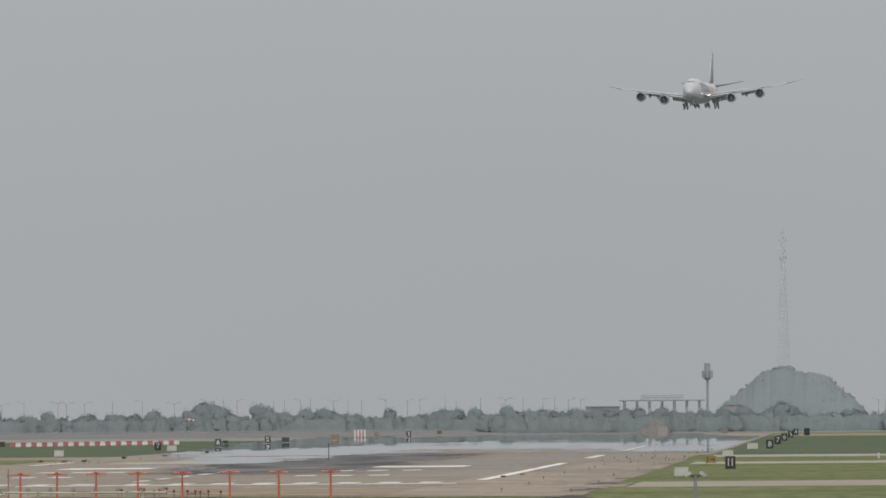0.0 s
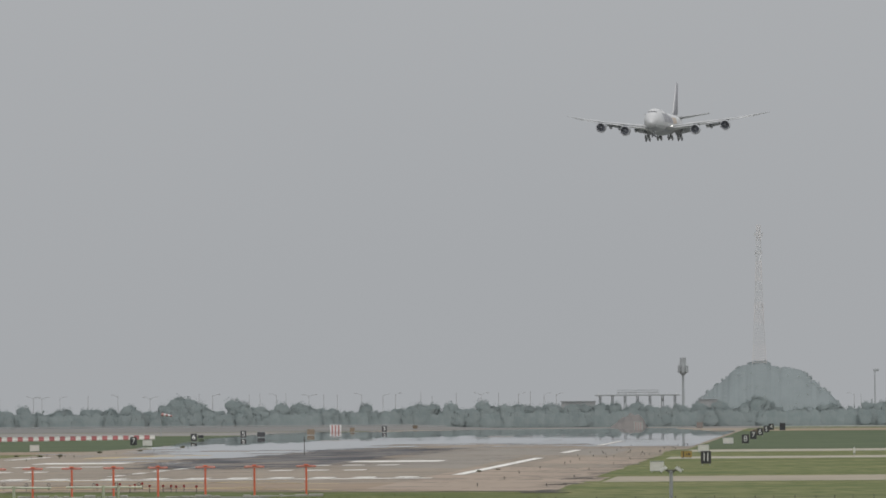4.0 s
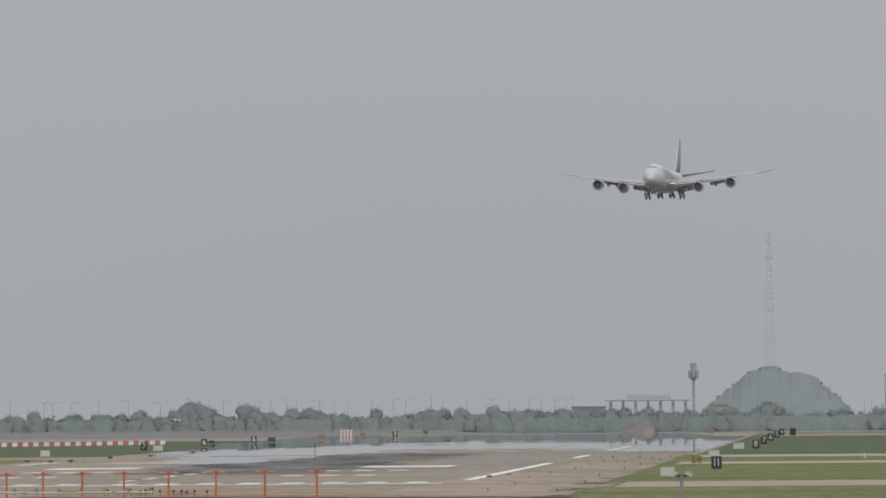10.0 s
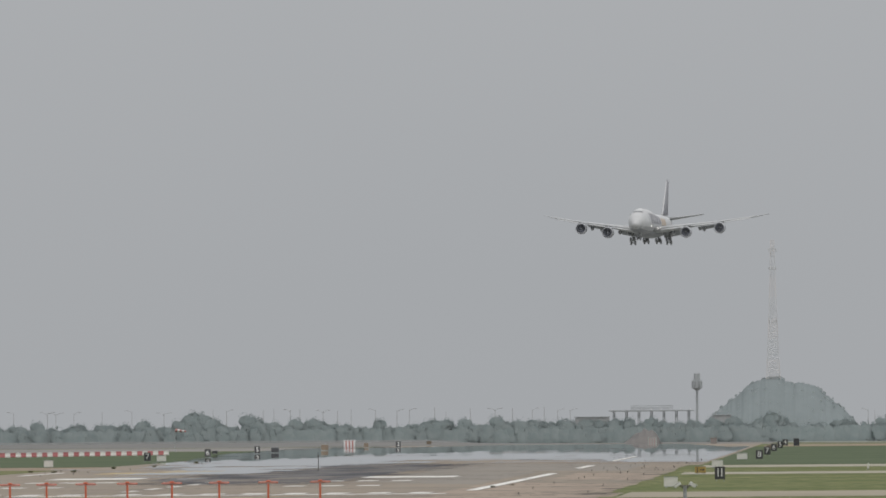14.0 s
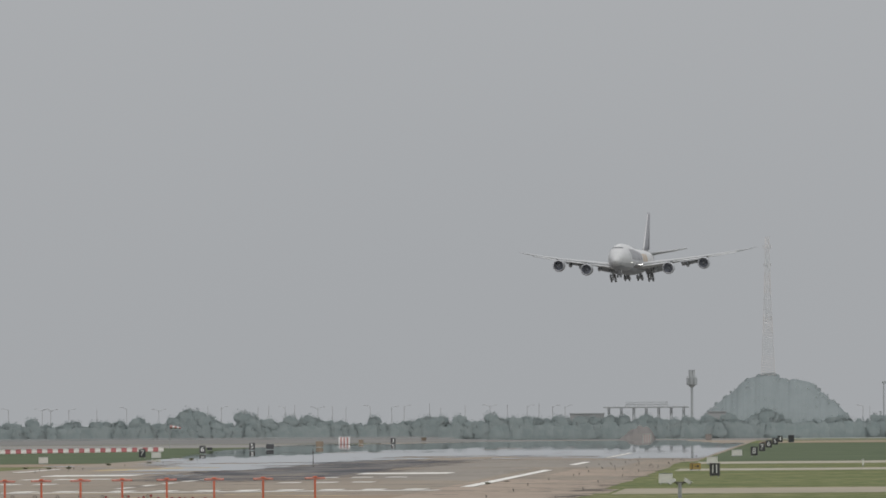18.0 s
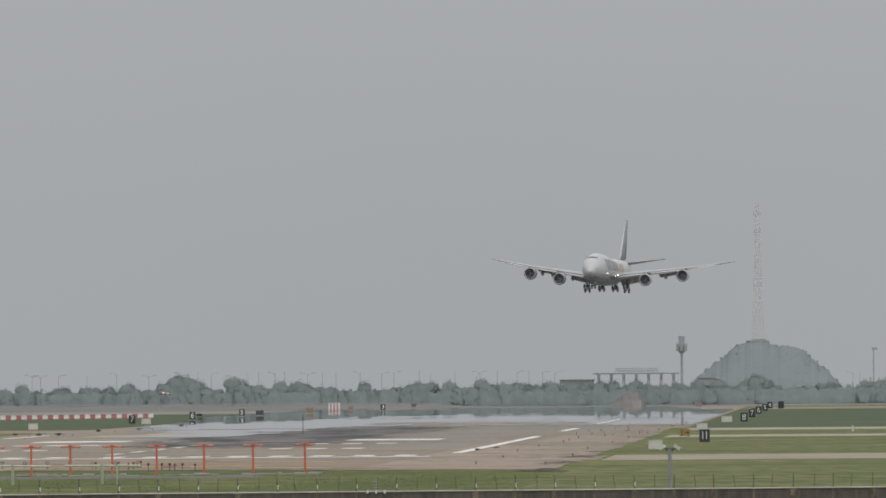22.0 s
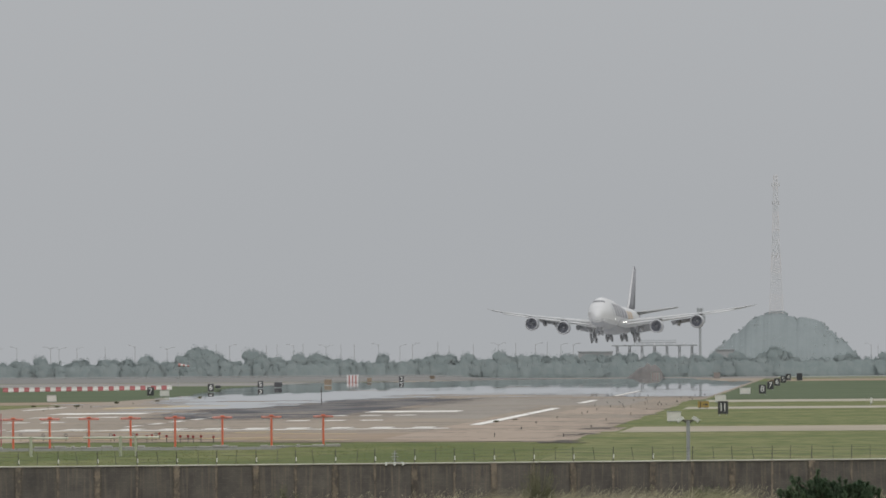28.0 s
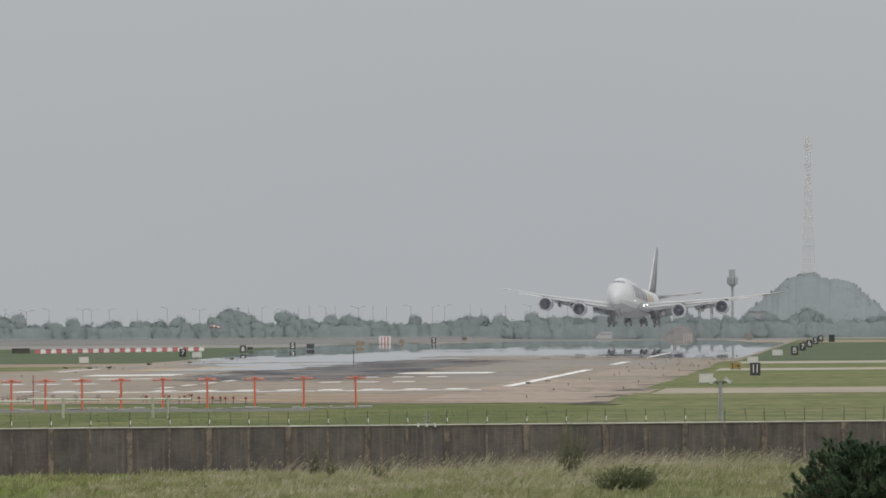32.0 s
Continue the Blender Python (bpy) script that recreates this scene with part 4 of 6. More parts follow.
aircraft = build_aircraft()



# ---------------------------------------------------------------- the distance: hill, mast, trees, lamps
RIDGE = ((-1, 0.0), (-0.93, 0.25), (-0.84, 0.38), (-0.69, 0.53), (-0.6, 0.62), (-0.53, 0.7), (-0.46, 0.8), (-0.35, 0.88), (-0.23, 0.93), (-0.17, 0.97), (-0.02, 0.97), (0.04, 0.9),
         (0.16, 0.835), (0.21, 0.862), (0.29, 0.845), (0.44, 0.805), (0.53, 0.71), (0.59, 0.63), (0.66, 0.57), (0.72, 0.485), (0.81, 0.4), (0.9, 0.28), (1.0, 0.02))


def build_hill():
    d = 4850.0
    cx, half, top = -27.28, 30.95, 23.29
    nx, ny = 150, 34
    verts, faces = [], []
    for j in range(ny + 1):
        v = j / ny
        for i in range(nx + 1):
            u = i / nx * 2 - 1
            # steep flanks, a summit left of the middle and a long level shoulder
            prof = 0.0
            for (u0, p0), (u1, p1) in zip(RIDGE, RIDGE[1:]):
                if u0 <= u <= u1:
                    prof = p0 + (p1 - p0) * (u - u0) / (u1 - u0)
            back = math.sin(math.pi * v) ** 0.8
            x, y = cx + u * half, d - 40 + 100 * v
            z = top * prof * back
            if z > 0.5:
                y += 0.6 * noise.noise((x * 0.15, z * 0.2, 1.0)) + 0.15 * noise.noise((x * 0.5, z * 0.6, 4.0))
                z += 0.35 * noise.noise((x * 0.6, 0.0, 2.0)) + 0.3 * noise.noise((x * 1.9, 0.0, 7.0))
            verts.append((x, y, max(-0.5, z)))
    w = nx + 1
    for j in range(ny):
        for i in range(nx):
            faces.append((j * w + i, j * w + i + 1, (j + 1) * w + i + 1, (j + 1) * w + i))
    me = bpy.data.meshes.new("backdrop_hill")
    me.from_pydata(verts, [], faces)
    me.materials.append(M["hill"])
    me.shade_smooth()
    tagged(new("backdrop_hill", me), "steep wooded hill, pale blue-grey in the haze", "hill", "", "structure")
    # treetops all over its face and along its skyline
    rnd = random.Random(14)
    bm = B()
    spots = [v for v in verts[17 * (nx + 1):20 * (nx + 1)] if v[2] > 0.8]
    face = [v for v in verts[:17 * (nx + 1)] if v[2] > 3.0]
    for x, y, z in rnd.sample(spots, min(len(spots), 190)) + rnd.sample(face, 160):
        r = rnd.uniform(0.35, 0.85)
        x, z = x + rnd.uniform(-1.2, 1.2), z + rnd.uniform(-0.5, 0.1)
        q = bmesh.ops.create_icosphere(bm, subdivisions=1, radius=1.0)
        for v in q["verts"]:
            v.co = Vector((x + v.co.x * r * rnd.uniform(0.85, 1.15), y + v.co.y * r * 0.3, z - 0.35 * r + v.co.z * r * rnd.uniform(0.75, 1.1)))
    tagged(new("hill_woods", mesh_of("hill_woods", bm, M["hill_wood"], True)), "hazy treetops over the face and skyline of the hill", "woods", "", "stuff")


build_hill()


def build_mast():
    d = 4852.0
    base, top = 20.98, 78.2
    mast = thing("lattice_mast", pose(-30.53, d, base), "tall red and white lattice mast on the hilltop", "radio mast")
    h = top - base
    levels = 54
    for k in range(levels):
        z0, z1 = h * k / levels, h * (k + 1) / levels
        w0, w1 = 0.75 + 2.1 * (1 - k / levels) ** 1.4, 0.75 + 2.1 * (1 - (k + 1) / levels) ** 1.4
        bm = B()
        for sx, sy in ((-1, -1), (1, -1), (1, 1), (-1, 1)):
            tube(bm, (sx * w0, sy * w0, z0), (sx * w1, sy * w1, z1), 0.1, n=5)
        for (ax, ay), (bx, by) in (((-1, -1), (1, -1)), ((1, -1), (1, 1)), ((1, 1), (-1, 1)), ((-1, 1), (-1, -1))):
            tube(bm, (ax * w0, ay * w0, z0), (bx * w1, by * w1, z1), 0.045, n=4)
            tube(bm, (bx * w0, by * w0, z0), (ax * w1, ay * w1, z1), 0.045, n=4)
            tube(bm, (ax * w1, ay * w1, z1), (bx * w1, by * w1, z1), 0.045, n=4)
        part("mast_section", bm, M["mast_red"] if k % 16 < 8 else M["mast_pale"], mast, "lattice section of a radio mast")
    for z, s in ((h * 0.93, 1.5), (h * 0.8, 1.3), (h * 0.42, 1.6)):
        for a in range(4):
            bm = B()
            tube(bm, (s * math.cos(a * 1.57), s * math.sin(a * 1.57), z - 0.7), (s * math.cos(a * 1.57), s * math.sin(a * 1.57), z + 0.7), 0.22, n=8)
            part("panel_antenna", bm, M["mast_pale"], mast)


build_mast()


def leaf_cloud(bm, centre, radii, count, size, rnd, flat=0.6):
    """Small tilted leaf clumps scattered through an ellipsoid, denser at its skin."""
    for _ in range(count):
        while True:
            p = Vector((rnd.uniform(-1, 1), rnd.uniform(-1, 1), rnd.uniform(-1, 1)))
            if 0.25 < p.length < 1:
                break
        p = Vector((p.x * radii[0], p.y * radii[1], p.z * radii[2])) + Vector(centre)
        s = size * rnd.uniform(0.5, 1.3)
        m = Matrix.Translation(p) @ Euler((rnd.uniform(0, 6.3), rnd.uniform(0, 6.3), rnd.uniform(0, 6.3))).to_matrix().to_4x4()
        k = rnd.choice((5, 6))
        vs = [bm.verts.new(m @ Vector((s * rnd.uniform(0.6, 1.0) * math.cos(a * 6.283 / k), s * flat * rnd.uniform(0.6, 1.0) * math.sin(a * 6.283 / k), rnd.uniform(-0.15, 0.15) * s))) for a in range(k)]
        bm.faces.new(vs)


def lump(bm, centre, radii, rnd, fine=2):
    """A rough mass of foliage, leafy at two scales in outline but smoothed in depth."""
    r = bmesh.ops.create_icosphere(bm, subdivisions=fine, radius=1.0)
    o = Vector((rnd.uniform(0, 50), 0, 0))
    for v in r["verts"]:
        k = 0.82 + 0.30 * noise.noise(v.co * 1.7 + o) + 0.14 * noise.noise(v.co * 5.0 + o) + 0.06 * noise.noise(v.co * 12.0 + o)
        v.co = Vector((v.co.x * k * radii[0], v.co.y * (0.65 + 0.2 * k) * radii[1], v.co.z * k * radii[2])) + Vector(centre)


def far_tree(h, spread, rnd):
    tree = thing("tree", pose(0, 0, 0), "hazy green broad-leaved tree in the row beyond the airfield", "tree", "trees beyond the runway")
    bm = B()
    tube(bm, (0, 0, -0.1), (0.05 * h, 0, 0.45 * h), 0.035 * h, 0.02 * h, 7)
    for i in range(4):
        a = rnd.uniform(0, 6.28)
        tube(bm, (0.04 * h, 0, rnd.uniform(0.25, 0.42) * h), (spread * 0.6 * math.cos(a), spread * 0.6 * math.sin(a), rnd.uniform(0.55, 0.8) * h), 0.018 * h, 0.006 * h, 5)
    part("trunk", bm, M["far_bark"], tree)
    bm = B()
    # one body, flattened in depth for the camera, with shallow swellings and loose sprays at its top
    blobs = [((0, 0, h * 0.4), (spread * 0.95, spread * 0.42, h * 0.52)), ((0.1 * spread, 0, h * 0.68), (spread * 0.72, spread * 0.4, h * 0.27))]
    for i in range(rnd.randint(9, 12)):
        a, u = rnd.uniform(0, 6.28), rnd.uniform(0.1, 0.92)
        q = h * rnd.uniform(0.11, 0.18)
        r = spread * 0.62 * math.sqrt(max(0.05, 1 - (2 * u - 1) ** 2))
        blobs.append(((r * math.cos(a), 0.2 * r * math.sin(a), h * (0.2 + 0.7 * u)), (q * 1.1, q * 0.35, q * 1.15)))
    for i, (c, q) in enumerate(blobs):
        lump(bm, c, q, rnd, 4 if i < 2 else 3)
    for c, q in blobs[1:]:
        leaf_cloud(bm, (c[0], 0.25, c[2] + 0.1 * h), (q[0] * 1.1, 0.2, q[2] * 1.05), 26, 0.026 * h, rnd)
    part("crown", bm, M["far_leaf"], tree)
    return tree


def build_trees():
    rnd = random.Random(11)
    kinds = [far_tree(h, sp, rnd) for h, sp in ((5.6, 2.3), (6.0, 2.5), (5.2, 2.6), (6.3, 2.2), (4.9, 2.4), (5.8, 2.9), (4.6, 2.1))]
    used = set()
    spots = []
    x = -262.0
    while x < 42:
        spots.append((x + rnd.uniform(-0.8, 0.8), 3164 + rnd.uniform(-1.5, 1.5), 0.86 + 0.12 * noise.noise((x * 0.06, 0, 0)) + rnd.uniform(-0.1, 0.1)))
        x += rnd.uniform(2.0, 2.8)
    x = -262.0
    while x < 42:
        spots.append((x, 3162 + rnd.uniform(-2, 2), rnd.uniform(0.6, 0.76)))
        x += rnd.uniform(3.6, 5.2)
    # the two tall round clumps and some high single trees
    for px, k in ((-174.8, 1.22), (-171.9, 1.16), (-177.7, 1.14), (-169.8, 1.0), (-179.8, 0.98), (-157.2, 1.18), (-154.4, 1.12), (-160.0, 1.06), (-152.2, 0.98), (-198.8, 1.03), (-109.99, 1.03),
                  (-107.6, 1.0), (-112.2, 0.98), (-142.99, 0.95), (-87.04, 0.92), (-84.79, 0.94), (-99.79, 0.92)):
        spots.append((px, 3163 + rnd.uniform(-2, 2), k))
    # a thick belt round the approach lights
    for i in range(40):
        spots.append((rnd.uniform(-79.53, -29.01), 3163 + rnd.uniform(-1.5, 1.5), rnd.uniform(0.7, 0.86)))
    for x, y, k in spots:
        i = rnd.randrange(len(kinds))
        m = Matrix.Translation((x, y, 0)) @ pose(0, 0, 0, 0, 0, rnd.choice((0, 180)) + rnd.uniform(-25, 25))
        if i not in used:
            used.add(i)
            t = kinds[i]
            t.matrix_basis = m
        else:
            t = copy_thing(kinds[i], m)
        t.scale = (1.25 * k, 1.25 * k, 1.24 * k * rnd.uniform(0.92, 1.06))
    # the thicket between them, flattened and set forward to even the band for the camera
    bm = B()
    for i in range(230):
        x = -268 + i * 1.37
        lump(bm, (x, 3161.9 + rnd.uniform(-0.15, 0.15), 1.6), (2.6, 0.9, 2.9 + 0.8 * noise.noise((x * 0.2, 0, 3))), rnd, 3)
    for i in range(2500):
        x = rnd.uniform(-266, 46)
        top = 4.9 + 1.0 * noise.noise((x * 0.12, 0, 3)) + 0.7 * noise.noise((x * 0.5, 0, 8))
        leaf_cloud(bm, (x, 3163.5 + rnd.uniform(-0.5, 0.5), top * rnd.uniform(0.7, 0.98)), (0.4, 0.4, 0.3), 1, 0.42, rnd)
    tagged(new("thicket", mesh_of("thicket", bm, M["far_leaf"])), "dense hazy green thicket along the row of trees", "thicket", "", "stuff")


build_trees()


def build_far_lamps():
    def lamp_kind(h, arms):
        lamp = thing("street_lamp", pose(0, 0, 0), "tall slim street lamp rising over the distant trees", "street lamp", "distant street lamps")
        bm = B()
        tube(bm, (0, 0, 0), (0, 0, h), 0.13, 0.07, 7)
        part("pole", bm, M["far_lamp"], lamp)
        for a in arms:
            bm = B()
            last = Vector((0, 0, h - 0.5))
            for i in range(1, 6):
                u = i / 5
                p = Vector((a * u, 0, h - 0.5 + 0.75 * math.sin(u * 1.5)))
                tube(bm, last, p, 0.06, n=5)
                last = p
            part("arm", bm, M["far_lamp"], lamp)
            bm = B()
            box(bm, (a * 1.12, 0, h + 0.22), (0.85, 0.3, 0.16), 0.04)
            part("lamp_head", bm, M["far_lamp"], lamp)
        return lamp

    kinds = [lamp_kind(9.5, (-1.5,)), lamp_kind(9.5, (1.5,)), lamp_kind(9.2, (-1.6, 1.6)), lamp_kind(9.6, ())]
    used = set()
    # columns in the camera's view, set on the road behind the trees; kind, height factor
    d = 3420.0
    rows = ((8, 3, 1.0), (46, 2, 0.96), (86, 0, 0.98), (146, 2, 1.0), (161, 2, 0.98), (193, 1, 0.96), (243, 3, 0.99), (296, 0, 1.0), (353, 2, 0.96), (440, 3, 1.03), (464, 1, 1.0),
            (505, 3, 0.93), (529, 3, 0.98), (548, 3, 1.03), (577, 0, 1.0), (594, 3, 1.03), (635, 2, 1.0), (661, 3, 1.0), (685, 3, 0.98), (728, 0, 1.0), (766, 1, 0.97),
            (788, 1, 1.0), (833, 3, 1.05), (853, 3, 0.92), (896, 3, 1.0), (940, 2, 1.02), (971, 3, 1.0), (1006, 1, 0.98), (1027, 3, 1.04), (1051, 1, 0.96), (1073, 1, 0.96),
            (1330, 1, 0.85), (1600, 0, 0.9), (1612, 3, 0.88), (1666, 1, 0.88), (1690, 0, 0.92))
    for px, i, k in rows:
        x = (px - 1565) * d / 21000
        m = pose(x, d, 0)
        if i in used:
            t = copy_thing(kinds[i], m)
        else:
            used.add(i)
            t = kinds[i]
            t.matrix_basis = m
        t.scale = (1, 1, k)


build_far_lamps()


def build_tall_pole():
    x, d = 11.28, 3300.0
    h = 15.27
    pole = thing("floodlight_mast", pose(x, d, 0), "tall floodlight mast with a crosspiece, grey in haze", "floodlight mast")
    bm = B()
    tube(bm, (0, 0, 0), (0, 0, h), 0.24, 0.15, 8)
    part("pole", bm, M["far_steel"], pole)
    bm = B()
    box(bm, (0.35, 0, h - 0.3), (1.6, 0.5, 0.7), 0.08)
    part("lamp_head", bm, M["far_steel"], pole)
    bm = B()
    box(bm, (-0.9, 0, 5.2), (0.5, 0.5, 3.6), 0.06)
    part("equipment_box", bm, M["far_steel"], pole)


build_tall_pole()


def build_radar_tower():
    d = 3300.0
    tower = thing("radar_tower", pose(-42.00, d, 0), "slim tower with a drum of panels on top, grey in haze", "tower")
    bm = B()
    tube(bm, (0, 0, 0), (0, 0, 15.11), 0.42, 0.34, 10)
    part("shaft", bm, M["far_steel"], tower)
    z1, z2, z3 = 14.64, 16.68, 18.73
    bm = B()
    tube(bm, (0, 0, z1 - 0.7), (0, 0, z1), 0.4, 1.15, 10)
    tube(bm, (0, 0, z1), (0, 0, z2), 1.15, 1.15, 10)
    part("lower_drum", bm, M["far_steel"], tower)
    for i in range(8):
        a = i * math.pi / 4
        bm = B()
        box(bm, (1.35, 0, (z1 + z2) / 2), (0.25, 0.85, (z2 - z1) * 0.95), 0.05, m=pose(0, 0, 0, 0, 0, math.degrees(a)))
        part("panel", bm, M["far_steel"], tower)
    bm = B()
    tube(bm, (0, 0, z2), (0, 0, z3), 0.95, 0.8, 10)
    part("upper_drum", bm, M["far_steel"], tower)
    for i in range(4):
        a = i * math.pi / 2 + 0.4
        bm = B()
        tube(bm, (0.85 * math.cos(a), 0.85 * math.sin(a), z2), (0.85 * math.cos(a), 0.85 * math.sin(a), z3 + 0.15), 0.09, n=5)
        part("aerial", bm, M["far_steel"], tower)
    for i in range(12):
        a = i * math.pi / 6
        bm = B()
        tube(bm, (1.4 * math.cos(a), 1.4 * math.sin(a), z2), (1.4 * math.cos(a), 1.4 * math.sin(a), z2 + 0.35), 0.04, n=4)
        part("railing_post", bm, M["far_steel"], tower)


build_radar_tower()


def build_approach_gantry():
    d = 3215.0
    z = 8.49
    x0, x1 = -64.95, -41.68
    g = thing("approach_light_gantry", pose((x0 + x1) / 2, d, 0), "long raised approach light platform on legs, grey in haze", "light gantry")
    half = (x1 - x0) / 2
    bm = B()
    box(bm, (0, 0, z), (2 * half, 1.6, 0.38), 0.05)
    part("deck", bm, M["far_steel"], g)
    for i in range(7):
        x = -half + 1.5 + i * (2 * half - 3) / 6
        bm = B()
        for sx in (-0.35, 0.35):
            tube(bm, (x + sx, 0.5, 0), (x + sx * 0.6, 0.3, z), 0.14, n=6)
        for k in range(3):
            tube(bm, (x - 0.35, 0.45, z * k / 3), (x + 0.35, 0.45, z * (k + 1) / 3), 0.07, n=4)
        part("leg", bm, M["far_steel"], g)
    # a second storey with railings
    a0, a1 = -half + 6.12, -half + 17.45
    bm = B()
    box(bm, ((a0 + a1) / 2, 0, z + 0.75), (a1 - a0, 1.4, 0.16), 0.03)
    part("upper_deck", bm, M["far_steel"], g)
    for i in range(22):
        x = a0 + (a1 - a0) * i / 21
        bm = B()
        tube(bm, (x, -0.6, z + 0.2), (x, -0.6, z + 1.4), 0.06, n=5)
        part("baluster", bm, M["far_steel"], g)
    bm = B()
    tube(bm, (a0, -0.6, z + 1.4), (a1, -0.6, z + 1.4), 0.07, n=5)
    part("handrail", bm, M["far_steel"], g)
    for i in range(9):
        x = -half + 1 + i * (2 * half - 2) / 8
        bm = B()
        tube(bm, (x, -0.7, z + 0.2), (x, -0.7, z + 0.55), 0.12, n=6)
        part("approach_lamp", bm, M["far_pale"], g)


build_approach_gantry()


def low_building(x0, x1, d, ztop, label, name="airport_building"):
    b = thing(name, pose((x0 + x1) / 2, d, 0), label, "building")
    w = x1 - x0
    bm = B()
    box(bm, (0, 3, ztop / 2), (w, 6, ztop), 0.05)
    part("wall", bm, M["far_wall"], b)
    bm = B()
    box(bm, (0, 3, ztop + 0.12), (w + 0.5, 6.5, 0.22), 0.03)
    part("roof", bm, M["far_steel"], b)
    n = max(3, int(w / 1.8))
    for i in range(n):
        x = -w / 2 + (i + 0.5) * w / n
        bm = B()
        box(bm, (x, -0.02, ztop * 0.72), (w / n * 0.55, 0.08, ztop * 0.22), 0.02)
        part("window", bm, M["far_steel"], b)


low_building(-74.79, -65.50, 3250.0, 6.80, "flat-roofed grey airport building behind the trees")
low_building(-37.18, -32.07, 3250.0, 7.11, "small flat-roofed grey building behind the trees")


def build_mound():
    bm = B()
    cx, d = -52.44, 2990.0
    nx, ny = 30, 14
    rows = []
    for j in range(ny + 1):
        row = []
        for i in range(nx + 1):
            u, v = i / nx * 2 - 1, j / ny * 2 - 1
            r = max(0.0, 1 - u * u) * max(0.0, 1 - v * v)
            z = 4.9 * r ** 0.65 * (0.7 + 0.38 * u) + 0.8 * r * noise.noise((u * 4, v * 3, 0))
            row.append(bm.verts.new((cx + u * 4.7, d + 24 + v * 14, z - 0.05)))
        rows.append(row)
    for j in range(ny):
        for i in range(nx):
            bm.faces.new((rows[j][i], rows[j][i + 1], rows[j + 1][i + 1], rows[j + 1][i]))
    tagged(new("earth_mound", mesh_of("earth_mound", bm, M["earth"], True)), "mound of bare brown earth beyond the runway end", "mound", "", "structure")


build_mound()


def striped_shed(x, d, w, h, label, red="shed_hazed", pale="far_field"):
    s = thing("equipment_shed", pose(x, d, 0), label, "shed")
    n = 7
    for i in range(n):
        bm = B()
        box(bm, (-w / 2 + (i + 0.5) * w / n, 0, h / 2), (w / n, 1.6, h), 0.01)
        part("panel", bm, M[red] if i % 2 else M[pale], s)
    bm = B()
    box(bm, (0, 0, h + 0.06), (w + 0.2, 1.8, 0.12), 0.02)
    part("roof", bm, M[pale], s)


striped_shed(-119.88, 2850.0, 2.71, 1.75, "small equipment shed with red and white upright stripes", "shed_red", "far_pale")
striped_shed(-48.95, 2960.0, 2.11, 1.7, "low red and white striped equipment shed by the earth mound")
striped_shed(-33.59, 2960.0, 1.69, 1.5, "low pale striped equipment shed beyond the runway")


# low bank of earth before the trees, with a pale guard rail along its crest
def build_far_bank():
    bm = B()
    rnd = random.Random(31)
    rows = []
    for i in range(161):
        x = -262 + 1.9 * i
        top = 1.11 + 0.10 * noise.noise((x * 0.07, 0, 2)) + 0.12 * noise.noise((x * 0.4, 0, 9))
        # it runs down to a low swell beside the runway end
        top *= 1.0 - 0.95 * min(1.0, max(0.0, (x - -108.0) / 36))
        rows.append([bm.verts.new((x, y, z)) for y, z in ((2957, -0.05), (2972 + rnd.uniform(-2, 2), 0.55 * top), (2990, top), (3000, top), (3030, -0.05))])
    for p, q in zip(rows, rows[1:]):
        for k in range(4):
            bm.faces.new((p[k], q[k], q[k + 1], p[k + 1]))
    tagged(new("earth_bank", mesh_of("earth_bank", bm, M["bank"], True)), "long low grey-brown bank before the trees", "bank", "", "structure")
    rail = thing("guard_rail", pose(0, 2991, 1.11), "pale guard rail along the crest of the bank", "guard rail", "", "structure")
    beam = post = None
    for i in range(41):
        drop = 1.11 * 0.95 * min(1.0, max(0.0, (-258 + 4.0 * i + 108.0) / 36))
        if beam is None:
            bm = B()
            box(bm, (0, 0, 0.24), (3.9, 0.08, 0.34), 0.03)
            beam = mesh_of("rail_beam", bm, M["far_wall"])
            bm = B()
            box(bm, (0, 0.1, 0.05), (0.16, 0.12, 0.7), 0.02)
            post = mesh_of("rail_post", bm, M["far_steel"])
        piece("rail_beam", beam, rail, pose(-260 + 4.0 * i, 0, -drop + 0.06 * noise.noise((i * 0.3, 0, 0))))
        piece("rail_post", post, rail, pose(-258 + 4.0 * i, 0, -drop))


build_far_bank()


# ---------------------------------------------------------------- airfield signs
def text_mesh(body, height, mat):
    cu = bpy.data.curves.new("numeral", "FONT")
    cu.space_character = 0.76
    cu.body, cu.size, cu.extrude, cu.align_x, cu.align_y = body, height * 1.38, 0.012, "CENTER", "CENTER"
    tmp = bpy.data.objects.new("numeral", cu)
    me = bpy.data.meshes.new_from_object(tmp)
    bpy.data.objects.remove(tmp)
    me.materials.append(mat)
    return me


